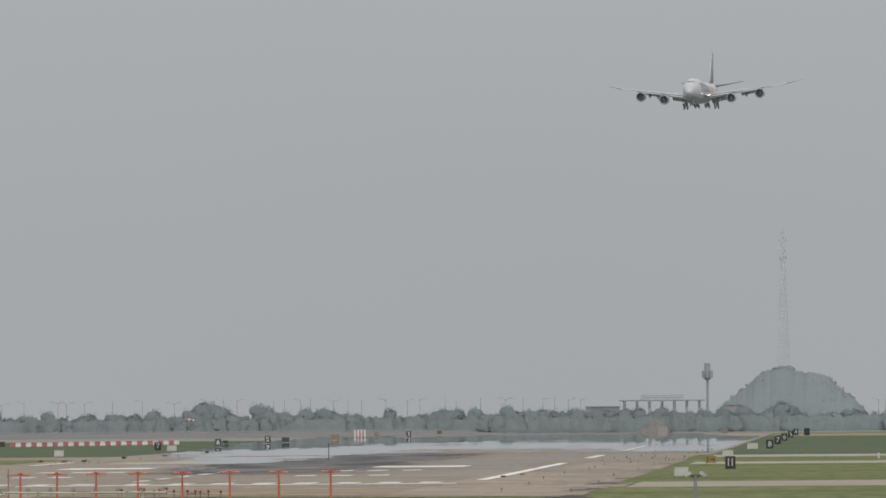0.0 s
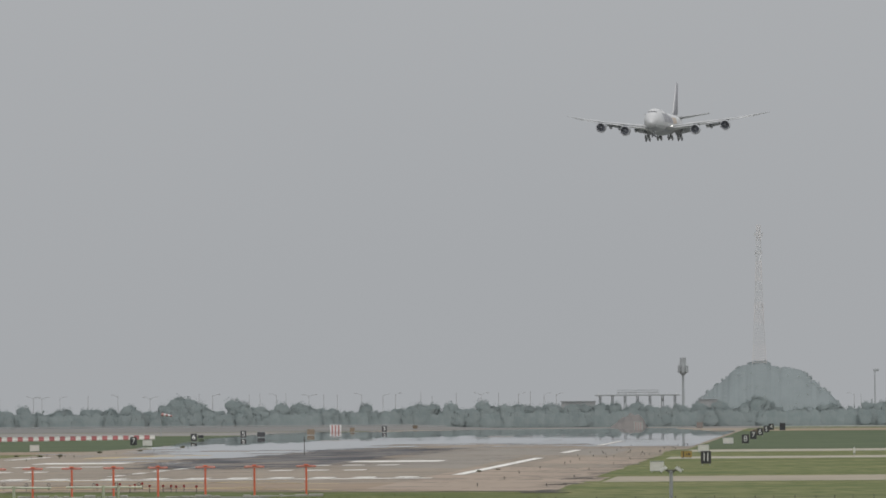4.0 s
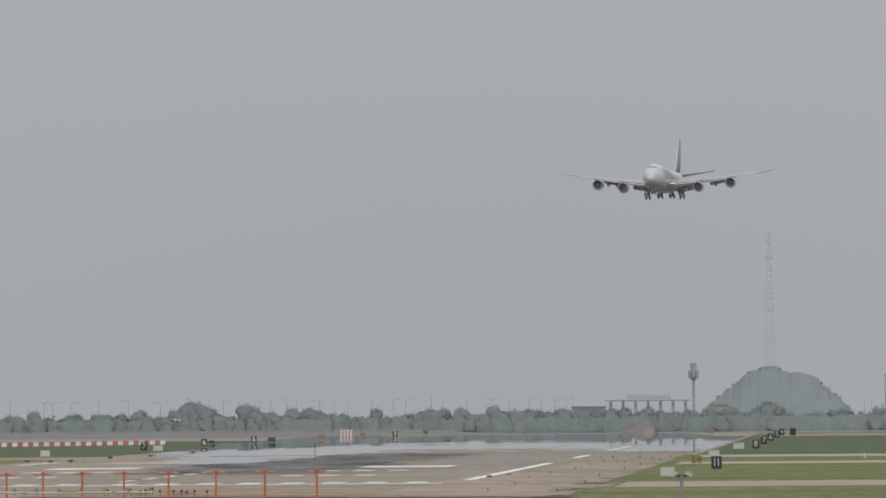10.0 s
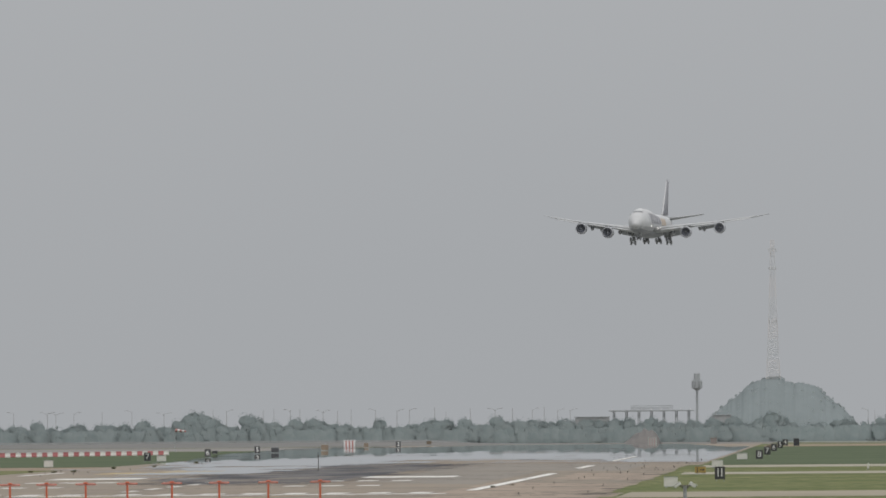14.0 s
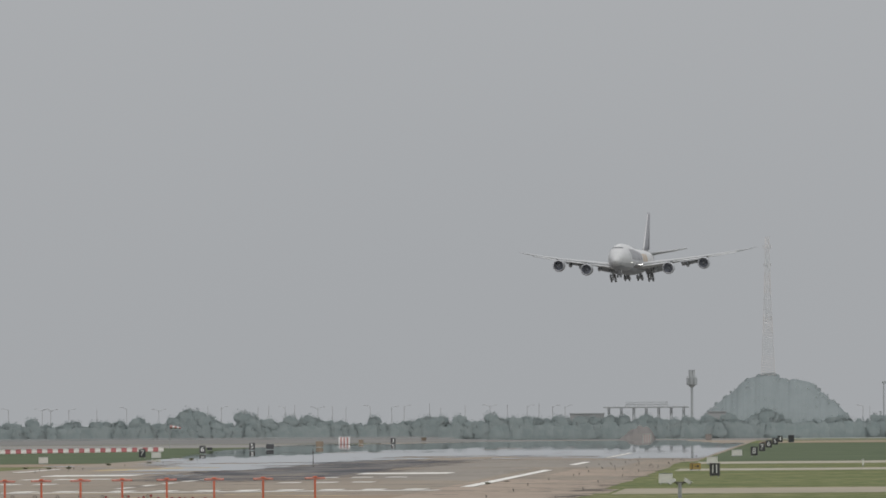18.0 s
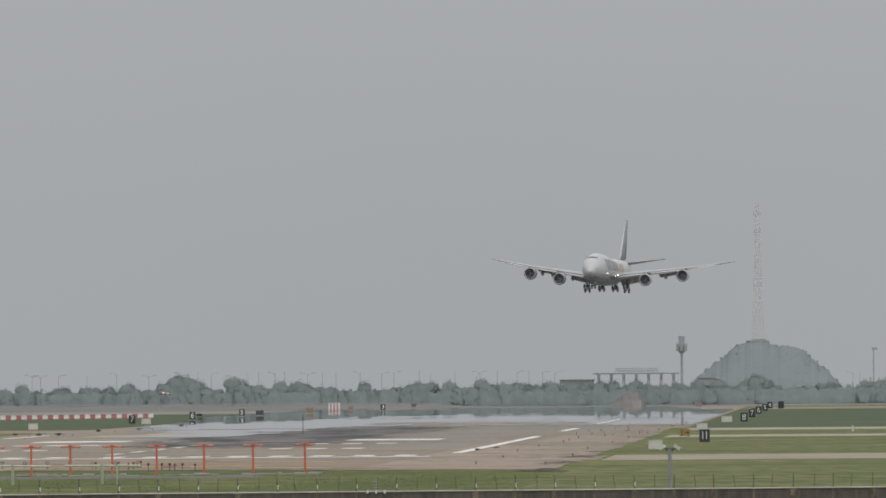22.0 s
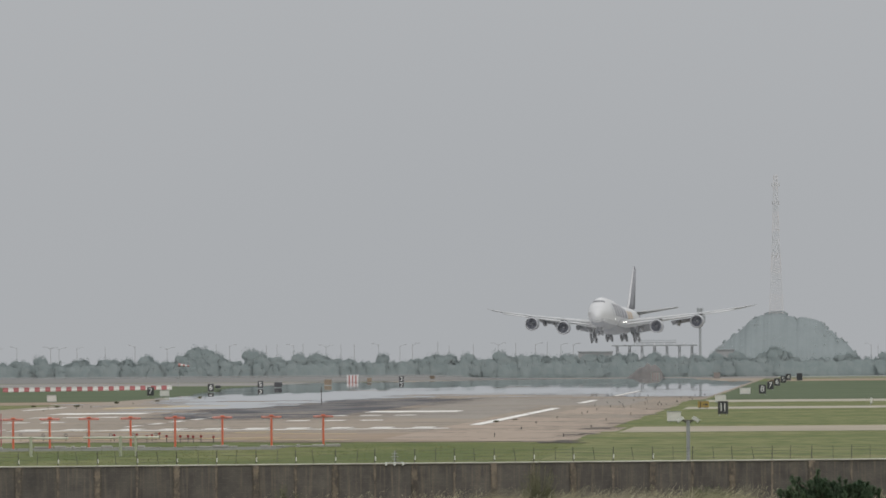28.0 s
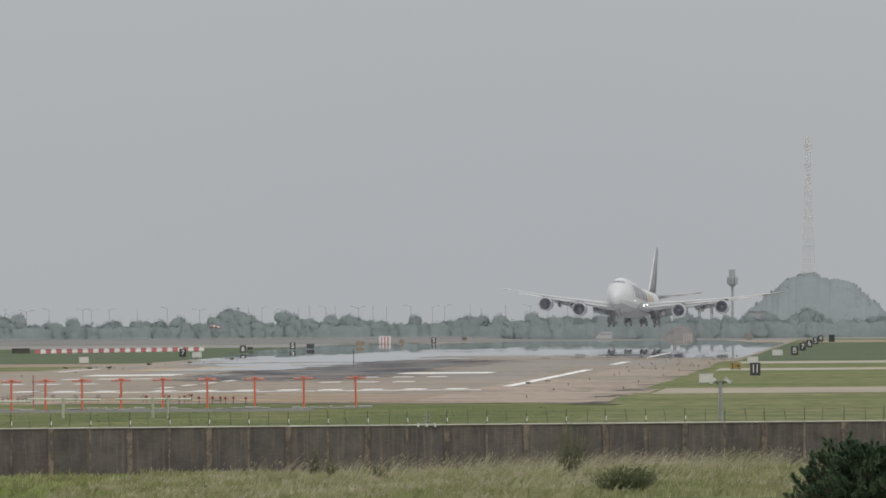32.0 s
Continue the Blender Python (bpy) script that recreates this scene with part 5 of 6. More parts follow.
def distance_sign(x, d, body, w=1.15, h=1.42):
    s = thing("distance_sign", pose(x, d, 0), "black distance sign with white numerals on short legs beside the runway", "airfield sign", "distance signs")
    bm = B()
    box(bm, (0, 0, 0.22 + h / 2), (w, 0.22, h), 0.02)
    part("panel", bm, M["sign_black"], s)
    bm = B()
    for sx, sz, lx, lz in ((0, h - 0.03, w, 0.05), (0, 0.03, w, 0.05), (-w / 2 + 0.02, h / 2, 0.05, h), (w / 2 - 0.02, h / 2, 0.05, h)):
        box(bm, (sx, -0.115, 0.22 + sz), (lx, 0.03, lz))
    part("frame", bm, M["steel_dark"], s)
    num = new("numeral", text_mesh(body, h * 0.68, M["white_enamel"]))
    num.parent = s
    num["label"] = "white numeral"
    num.matrix_basis = pose(0, -0.125, 0.22 + h * 0.5, 90, 0, 0) @ Matrix.Diagonal((0.82 if len(body) > 1 else 1.0, 1, 1, 1))
    for sx in (-w * 0.36, w * 0.36):
        bm = B()
        tube(bm, (sx, 0, 0), (sx, 0, 0.24), 0.04, n=8)
        part("leg", bm, M["galvanised"], s)
    return s


for px, n in ((1337, 11), (1407, 8), (1421, 7), (1433, 6), (1444, 5), (1453, 4)):
    dist = 1325 + 195.2 * (11 - n)
    distance_sign((px - 1565) * dist / 21000, dist, str(n))
for px, n in ((323, 7), (430, 6), (518, 5), (768, 3)):
    dist = 0.965 * (1325 + 195.2 * (11 - n))
    distance_sign((px - 1565) * dist / 21000, dist, str(n))


def plain_sign(x, d, w, h, mat, label, name="sign_back"):
    s = thing(name, pose(x, d, 0), label, "airfield sign", "sign backs" if name == "sign_back" else "")
    bm = B()
    box(bm, (0, 0, 0.15 + h / 2), (w, 0.2, h), 0.025)
    part("panel", bm, mat, s)
    for tz in (h - 0.03, 0.03):
        bm = B()
        box(bm, (0, -0.11, 0.15 + tz), (w, 0.03, 0.05))
        part("trim", bm, M["galvanised"], s)
    for sx in (-w * 0.35, w * 0.35):
        bm = B()
        tube(bm, (sx, 0, 0), (sx, 0, 0.17), 0.04, n=8)
        part("leg", bm, M["galvanised"], s)
    return s


for x, d, w in ((-18.1, 1207, 1.42), (-18.1, 1636, 1.5), (-17.2, 1916, 1.7), (-122.8, 1819, 1.45), (-116.8, 2015, 1.6)):
    plain_sign(x, d, w, 1.02, M["sign_back"], "pale blank back of an airfield sign standing in grass")
sg = plain_sign(-18.5, 1479, 1.38, 0.88, M["sign_yellow"], "yellow taxiway sign with a black letter and arrow", "taxiway_sign")
txt = new("lettering", text_mesh("J", 0.62, M["sign_black"]))
txt.parent = sg
txt.matrix_basis = pose(-0.36, -0.115, 0.58, 90, 0, 0)
bm = B()
box(bm, (0.14, -0.12, 0.58), (0.36, 0.03, 0.09))
vs = [bm.verts.new(p) for p in ((0.3, -0.13, 0.74), (0.3, -0.13, 0.42), (0.56, -0.13, 0.58))]
bm.faces.new(vs)
part("arrow", bm, M["sign_black"], sg)
for x, d, w, h in ((-129.5, 2423, 1.1, 0.62), (-119.3, 2467, 1.6, 1.1)):
    plain_sign(x, d, w, h, M["sign_black"], "dark blank equipment panel beside the runway", "equipment_sign")
for x, d, w, h in ((-114.9, 2602, 1.6, 1.3), (-114.1, 2806, 1.1, 1.1), (-105.0, 2970, 1.2, 1.2)):
    plain_sign(x, d, w, h, M["sign_brown"], "brown weathered equipment cabinet by the far runway edge", "equipment_cabinet")
plain_sign(-11.78, 2680.0, 1.3, 1.7, M["sign_black"], "dark blank sign at the far runway edge", "equipment_sign")
plain_sign(-16.14, 2450.0, 1.6, 0.9, M["sign_brown"], "brown cabinet behind the distance signs", "equipment_cabinet")
plain_sign(2.55, 1560.0, 0.25, 0.8, M["sign_back"], "short white marker post beside the service road", "marker_post")


def build_windsock():
    d = 2600.0
    w = thing("windsock", pose(-146.39, d, 0), "red and white striped windsock on a pole", "windsock")
    z = 4.83
    bm = B()
    tube(bm, (-1.3, 0, 0), (-1.3, 0, z + 0.5), 0.06, n=6)
    part("pole", bm, M["far_steel"], w)
    for i in range(5):
        bm = B()
        tube(bm, (-1.2 + 0.48 * i, 0, z - 0.06 * i), (-1.2 + 0.48 * (i + 1), 0, z - 0.06 * (i + 1)), 0.38 - 0.045 * i, 0.38 - 0.045 * (i + 1), 12)
        part("sock_band", bm, M["shed_red"] if i % 2 == 0 else M["far_pale"], w)


build_windsock()


def build_barriers():
    d = 2328.0
    rnd = random.Random(3)
    pitch = 2.08

    def unit(mat, label):
        t = thing("plastic_barrier", pose(0, 0, 0), label, "barrier", "plastic barriers")
        bm = B()
        w = pitch / 2 - 0.01
        vs = []
        for z, dy in ((0, 0.3), (0.25, 0.28), (0.45, 0.15), (0.85, 0.11)):
            vs.append([bm.verts.new((sx * w / 2, sy * dy, z)) for sx, sy in ((-1, -1), (1, -1), (1, 1), (-1, 1))])
        for a, b in zip(vs, vs[1:]):
            for i in range(4):
                bm.faces.new((a[i], a[(i + 1) % 4], b[(i + 1) % 4], b[i]))
        bm.faces.new(vs[0])
        bm.faces.new(vs[-1])
        part("body", bm, mat, t)
        bm = B()
        tube(bm, (0, 0, 0.84), (0, 0, 0.9), 0.07, n=8)
        part("filler_cap", bm, mat, t)
        return t

    red, white = unit(M["red"], "red water-filled plastic traffic barrier in a row"), unit(M["barrier_white"], "white water-filled plastic traffic barrier in a row")
    x0 = -166.22
    for i in range(32):
        src = red if i % 2 == 0 else white
        y = d + 2.7 * i + rnd.uniform(-0.2, 0.2)
        m = pose((x0 + i * pitch / 2) * y / d, y, 0, 0, 0, rnd.uniform(-3, 3))
        if i < 2:
            src.matrix_basis = m
        else:
            copy_thing(src, m)
    t = thing("dark_container", pose(-171.58, 2356, 0), "low dark grey container at the end of the barriers", "container")
    bm = B()
    box(bm, (0, 0, 0.475), (3.5, 1.4, 0.95), 0.04)
    part("body", bm, M["steel_dark"], t)
    bm = B()
    box(bm, (0, 0, 0.98), (3.6, 1.5, 0.07), 0.02)
    part("lid", bm, M["steel_dark"], t)


build_barriers()


# ---------------------------------------------------------------- localizer antennas at the runway end
def build_localizer():
    src = thing("localizer_antenna", pose(0, 0, 0), "orange T-shaped localizer antenna on a post at the runway end", "antenna", "localizer antennas")
    h = 2.35
    bm = B()
    tube(bm, (0, 0, 0), (0, 0, h - 0.1), 0.085, 0.085, 12)
    part("post", bm, M["orange"], src)
    bm = B()
    box(bm, (0, 0, h), (1.45, 0.16, 0.17), 0.03)
    part("boom", bm, M["boom"], src, "pinkish red boom")
    bm = B()
    box(bm, (0, 0, h + 0.1), (0.34, 0.3, 0.14), 0.03)
    part("head_box", bm, M["orange"], src)
    for sx in (-1, 1):
        bm = B()
        tube(bm, (sx * 0.72, 0, h), (sx * 0.8, 0, h), 0.07, 0.05, 8)
        part("end_cap", bm, M["orange"], src)
    bm = B()
    tube(bm, (0, 0, 0), (0, 0, 0.06), 0.2, n=10)
    part("base_plate", bm, M["galvanised"], src)
    first = True
    for i, px in enumerate((-38, 18, 78.5, 143.5, 213, 287, 366, 450, 537, 629)):
        dist = 928 + 2.2 * i
        m = pose((px - 1565) * dist / 21000, dist, 0, 0, 0, 2)
        if first:
            src.matrix_basis, first = m, False
        else:
            copy_thing(src, m)


build_localizer()


def build_near_clutter():
    # broken concrete kerb along the antenna bases
    rnd = random.Random(8)
    kerb = thing("broken_kerb", pose(0, 936, 0), "low broken grey concrete kerb along the antenna bases", "kerb")
    x = -72.0
    while x < -41.5:
        l = rnd.uniform(0.2, 1.3)
        bm = B()
        box(bm, (0, 0, 0.1), (l - 0.04, 0.5, rnd.uniform(0.08, 0.3)), 0.04)
        for v in bm.verts:
            v.co.z += 0.035 * noise.noise((v.co.x * 2 + x, v.co.y, 3))
        if noise.noise((x * 0.25, 2.2, 0)) > -0.22:
            part("kerb_block", bm, M["rubble"], kerb).location = (x + l / 2, rnd.uniform(-0.6, 0.6), rnd.uniform(-0.05, 0.02))
        else:
            bm.free()
        x += l

    # runway end lamps: red discs on stakes, and pale rings beside them
    def stake_lamp(mat, ring, label):
        t = thing("runway_end_lamp", pose(0, 0, 0), label, "runway lamp", "runway end lamps")
        bm = B()
        tube(bm, (0, 0, 0), (0, 0, 0.42), 0.03, n=6)
        part("stake", bm, M["steel_dark"], t)
        bm = B()
        if ring:
            for i in range(12):
                a, b = i * math.pi / 6, (i + 1) * math.pi / 6
                tube(bm, (0.13 * math.cos(a), 0, 0.54 + 0.13 * math.sin(a)), (0.13 * math.cos(b), 0, 0.54 + 0.13 * math.sin(b)), 0.03, n=5)
        else:
            tube(bm, (0, -0.06, 0.54), (0, 0.06, 0.54), 0.115, n=14)
        part("ring" if ring else "disc", bm, mat, t)
        return t

    red = stake_lamp(M["lamp_red"], False, "red disc lamp on a short stake at the runway end")
    ring = stake_lamp(M["steel_dark"], True, "pale ring lamp on a short stake at the runway end")
    used = set()
    for kind, spots in ((red, ((258, 709), (298, 708), (325, 709), (338, 706), (351, 711), (375, 711), (389, 711), (398, 712), (412, 711), (434, 712), (316, 711))),
                        (ring, ((3, 712), (12, 710), (30, 712), (38, 711), (45, 710), (52, 709), (92, 709), (132, 709), (172, 709), (212, 708), (252, 709), (292, 708), (332, 707)))):
        for px, py in spots:
            dist = 21000 * 7.54 / (py + 0.0078 * (px - 784) + 5 - 553)
            m = pose((px - 1565) * dist / 21000, dist, 0)
            if kind in used:
                copy_thing(kind, m)
            else:
                used.add(kind)
                kind.matrix_basis = m

    # pale green pipe rails on posts
    for x0, x1, z0, z1, d, posts in ((-72.0, -62.4, 1.28, 1.24, 866, (-67.0,)), (-62.6, -57.3, 1.42, 1.34, 866, (-60.0,)), (-55.9, -50.4, 1.4, 1.38, 862, (-53.2, -52.1))):
        t = thing("pipe_rail", pose(0, d, 0), "pale green pipe rail on posts in the grass", "pipe rail", "pipe rails")
        bm = B()
        tube(bm, (x0, 0, z0), (x1, 0.3, z1), 0.075, n=10)
        part("rail", bm, M["pipe_pale"], t)
        for x in posts:
            bm = B()
            tube(bm, (x, 0, 0), (x, 0, z1 + 0.14), 0.11 if x != -52.1 else 0.08, n=10)
            part("post", bm, M["pipe_green"], t)

    # slim obstruction posts
    for px, py, top, r, mat, label in ((57, 722, 665, 0.05, M["red"], "slim dark red marker post with a lamp"), (626, 650, 617, 0.06, M["steel_dark"], "slim dark marker post by the runway")):
        lean = 0.0078 * (px - 784) - 553
        d = 21000 * 7.54 / (py + lean)
        t = thing("marker_post", pose((px - 1565) * d / 21000, d, 0), label, "post")
        z = 7.54 - (top + lean) * d / 21000
        bm = B()
        tube(bm, (0, 0, 0), (0, 0, z), r, r * 0.8, 8)
        part("shaft", bm, mat, t)
        bm = B()
        ball(bm, (0, 0, z * 0.8), r * 2.2, (1, 1, 1), 8, 6)
        part("lamp", bm, mat, t)

    # small dark edge lamps along the right shoulder
    src = thing("runway_edge_lamp", pose(0, 0, 0), "small dark runway edge lamp on a stake", "runway lamp", "runway edge lamps")
    bm = B()
    tube(bm, (0, 0, 0), (0, 0, 0.2), 0.03, n=6)
    part("stake", bm, M["steel_dark"], src)
    bm = B()
    tube(bm, (0, 0, 0.18), (0, 0, 0.28), 0.055, 0.045, 8)
    part("lens", bm, M["steel_dark"], src)
    first = True
    rnd = random.Random(2)
    spots = [(-31.5 + rnd.uniform(-0.5, 0.5), 1030 + 85 * k) for k in range(9)] + [(-25.0 + rnd.uniform(-1, 1), 1020 + 110 * k) for k in range(6)]
    spots += [(rnd.uniform(-34, -23.5), rnd.uniform(1380, 1930)) for k in range(26)]
    spots += [(-104.5, 1340 + 96 * k) for k in range(7)] + [(-104.0, 1590), (-108.5, 1600), (-106.5, 1640), (-110, 1655)]
    for x, d in spots:
        if first:
            src.matrix_basis, first = pose(x, d, 0.03), False
        else:
            copy_thing(src, pose(x, d, 0.03))

    # torn dark asphalt edges where the shoulder meets the grass
    bm = B()
    for k in range(46):
        d = rnd.choice((958, 968, 980, 1040, 1055, 1120, 1135, 1200, 1350, 1480, 1700)) + rnd.uniform(-6, 6)
        x = PAVED_RIGHT - rnd.uniform(1.0, 3.6)
        w, l = rnd.uniform(0.5, 1.7), rnd.uniform(1.5, 6.0)
        pts = []
        for i in range(9):
            a = 2 * math.pi * i / 9
            q = rnd.uniform(0.6, 1.1)
            pts.append(bm.verts.new((x + w * q * math.cos(a), d + l * q * math.sin(a), 0.044 + 0.00005 * k)))
        bm.faces.new(pts)
    tagged(new("asphalt_patches", mesh_of("asphalt_patches", bm, M["broken_tar"])), "torn dark asphalt patches at the pavement edge", "asphalt patches", "", "stuff")


build_near_clutter()



# ---------------------------------------------------------------- perimeter wall
WALL_D = 554.0
BAY = 70.3 * WALL_D / 21000


def wall_top(x):
    return 2.25 + 0.0017 * (x + 41.3)


def build_wall():
    wall = thing("wall_perimeter", pose(0, WALL_D, 0), "long weathered grey concrete perimeter wall with stained pilasters and pale coping", "wall", "", "structure")
    x0 = -40.84 - 40 * BAY
    panel = coping = None
    for i in range(110):
        x = x0 + i * BAY
        t = wall_top(x + BAY / 2)
        if panel is None:
            bm = B()
            box(bm, (0, 0, 0.5), (BAY - 0.02, 0.16, 1.0))
            panel = mesh_of("wall_panel", bm, M["wall"])
            bm = B()
            box(bm, (0, 0, 0), (BAY - 0.005, 0.26, 0.06), 0.012)
            coping = mesh_of("coping_stone", bm, M["coping"])
            pil = []
            rnd = random.Random(77)
            for kind in range(8):
                # toothed brick pilasters, and slim ribs that thin out downwards
                bm = B()
                n = 24
                for c in range(n):
                    if kind < 4:
                        w, off = 0.26 + (0.02 if c % 2 else -0.02) + rnd.uniform(-0.015, 0.015), rnd.uniform(-0.012, 0.012)
                    else:
                        w, off = 0.09 + 0.10 * max(0.0, c / n - 0.45 - 0.1 * (kind - 4)) + rnd.uniform(-0.015, 0.015), rnd.uniform(-0.01, 0.01)
                    box(bm, (off, rnd.uniform(-0.012, 0.012), (c + 0.5) / n), (w, 0.29 if kind < 4 else 0.21, 0.9 / n))
                box(bm, (0, 0, 0.5), (0.16 if kind < 4 else 0.06, 0.24 if kind < 4 else 0.185, 1.0))
                pil.append(mesh_of("pilaster", bm, M["pilaster"]))
        slope = math.degrees(math.atan(0.0017))
        piece("wall_panel", panel, wall, Matrix.Translation((x + BAY / 2, 0, -0.2)) @ Matrix.Diagonal((1, 1, t + 0.2 - 0.03, 1)))
        piece("coping_stone", coping, wall, pose(x + BAY / 2, 0, t, 0, -slope, 0))
        k = (i * 7 // 2) % 4 if i % 2 else 4 + (i * 5 // 2) % 4
        piece("pilaster", pil[k], wall, Matrix.Translation((x, 0, -0.2)) @ Matrix.Diagonal((1, 1, wall_top(x) + 0.2 - 0.04, 1)))


build_wall()


def build_fence():
    fence = thing("wire_fence", pose(0, WALL_D + 0.02, 0), "wire fence of thin dark stakes on top of the wall", "fence")
    x0 = -40.84 - 40 * BAY
    rnd = random.Random(4)
    bm = B()
    tube(bm, (0, 0, 0), (0, 0, 0.66), 0.024, 0.02, 6)
    main = mesh_of("stake", bm, M["steel_dark"])
    bm = B()
    tube(bm, (0, 0, 0), (0.0, 0, 0.64), 0.016, 0.013, 6)
    thin = mesh_of("stake", bm, M["steel_dark"])
    bm = B()
    box(bm, (0, -0.03, 0.2), (0.045, 0.04, 0.2), 0.01)
    clip = mesh_of("white_bracket", bm, M["white_enamel"])
    for i in range(110):
        x = x0 + i * BAY
        p = piece("stake", main, fence, pose(x, 0, wall_top(x) + 0.02, 0, rnd.uniform(-2, 2), 0))
        if x < -9:
            piece("white_bracket", clip, fence, pose(x + 0.03, -0.02, wall_top(x) + 0.04))
        piece("stake", thin, fence, pose(x + BAY / 2 + rnd.uniform(-0.1, 0.1), 0, wall_top(x) + 0.04, 0, rnd.uniform(-10, 6), 0))
    for k in range(4):
        bm = B()
        last = None
        z = 0.14 + 0.15 * k
        for i in range(0, 111):
            x = x0 + i * BAY
            p = Vector((x, 0, wall_top(x) + z + rnd.uniform(-0.015, 0.015)))
            if last is not None:
                tube(bm, last, p, 0.0055, n=3, caps=False)
            last = p
        part("wire", bm, M["steel_dark"], fence)


build_fence()


def build_cameras():
    d = 562.0
    pole = thing("camera_pole", pose(-7.76, d, 0), "grey steel pole with two white surveillance cameras behind the wall", "camera pole")
    h = 4.12
    bm = B()
    tube(bm, (0, 0, 0), (0, 0, h), 0.1, 0.085, 12)
    part("pole", bm, M["galvanised"], pole)
    bm = B()
    tube(bm, (-0.3, 0, h + 0.02), (0.3, 0, h + 0.02), 0.03, n=8)
    tube(bm, (-0.14, 0, h - 0.06), (0.14, 0, h - 0.06), 0.035, n=8)
    tube(bm, (-0.14, 0, h - 0.06), (-0.2, 0, h + 0.03), 0.03, n=8)
    tube(bm, (0.14, 0, h - 0.06), (0.2, 0, h + 0.03), 0.03, n=8)
    part("bracket", bm, M["steel_dark"], pole)
    for sx, ang in ((-1, -32), (1, 32)):
        cam_body = B()
        box(cam_body, (0, 0, 0), (0.36, 0.17, 0.15), 0.03, m=Matrix.Translation((sx * 0.36, -0.04, h + 0.06)) @ pose(0, 0, 0, 0, ang, 0))
        c = part("surveillance_camera", cam_body, M["white_enamel"], pole, "white camera housing")
        hood = B()
        box(hood, (sx * 0.03, 0, 0.09), (0.4, 0.2, 0.02), 0.005, m=Matrix.Translation((sx * 0.36, -0.04, h + 0.06)) @ pose(0, 0, 0, 0, ang, 0))
        part("hood", hood, M["white_enamel"], c)
        lens = B()
        box(lens, (sx * 0.185, 0, -0.01), (0.02, 0.12, 0.1), 0.0, m=Matrix.Translation((sx * 0.36, -0.04, h + 0.06)) @ pose(0, 0, 0, 0, ang, 0))
        part("lens", lens, M["ac_glass"], c)
    # a short rack with small lamps on the wall
    x = -21.37
    zt = wall_top(x)
    t = thing("wall_lamp_rack", pose(x, WALL_D, zt), "slim rack with three small white lamps on the wall top", "lamp rack")
    bm = B()
    tube(bm, (0, 0, 0), (0, 0, 0.6), 0.022, n=8)
    for z, w in ((0.2, 0.14), (0.32, 0.18), (0.46, 0.12)):
        tube(bm, (-w, 0, z), (w, 0, z), 0.014, n=6)
    tube(bm, (-0.42, -0.1, 0.05), (0.42, -0.1, 0.05), 0.016, n=6)
    tube(bm, (0, -0.1, 0.05), (0, 0, 0.05), 0.016, n=6)
    part("rack", bm, M["galvanised"], t)
    for dx in (-0.4, 0.0, 0.4):
        bm = B()
        box(bm, (dx, -0.17, -0.02), (0.11, 0.1, 0.15), 0.02)
        part("lamp", bm, M["white_enamel"], t, "small white lamp")


build_cameras()


# pale hose lying in the grass
def build_hose():
    bm = B()
    last = None
    for i in range(26):
        u = i / 25
        p = Vector((2.78 + 3.2 * u, 690 - 110 * u + 2 * math.sin(u * 9), 0.06 + 0.05 * math.sin(u * 14) ** 2))
        if last is not None:
            tube(bm, last, p, 0.07, n=6)
        last = p
    tagged(new("hose", mesh_of("hose", bm, M["white_enamel"])), "pale hose lying in the mown grass", "hose")


build_hose()


# ---------------------------------------------------------------- vegetation
def blades(name, count, area, height, width, mat, label, seed, density=None, lean=0.5, wind=(-0.4, 1.0)):
    rnd = random.Random(seed)
    verts, faces = [], []
    x0, x1, y0, y1 = area
    made = 0
    while made < count:
        x, y = rnd.uniform(x0, x1), rnd.uniform(y0, y1)
        made += 1
        if density and rnd.random() > density(x, y):
            continue
        h = rnd.uniform(*height) * (1.0 + 0.45 * noise.noise((x * 0.3, y * 0.08, 2)) + 0.4 * noise.noise((x * 1.1, y * 0.25, 6)))
        a = rnd.uniform(0, 6.283)
        w = width * rnd.uniform(0.7, 1.4)
        lx, ly = h * lean * rnd.uniform(*wind), h * lean * rnd.uniform(-0.5, 0.5)
        z = ground_height(x, y)
        k = len(verts)
        ca, sa = w * math.cos(a), w * 0.5 * math.sin(a)
        verts += [(x - ca, y - sa, z - 0.03), (x + ca, y + sa, z - 0.03), (x + lx * 0.35 + ca * 0.7, y + ly * 0.35, z + h * 0.6), (x + lx * 0.35 - ca * 0.7, y + ly * 0.35, z + h * 0.6),
                  (x + lx, y + ly, z + h)]
        faces += [(k, k + 1, k + 2, k + 3), (k + 3, k + 2, k + 4)]
    me = bpy.data.meshes.new(name)
    me.from_pydata(verts, [], faces)
    me.materials.append(mat)
    return tagged(new(name, me), label, "grass", "", "stuff")


def reed_density(x, y):
    return max(0.0, min(1.0, 0.5 + (x + 22) / 16)) * (0.55 + 0.6 * noise.noise((x * 0.25, y * 0.1, 5)))


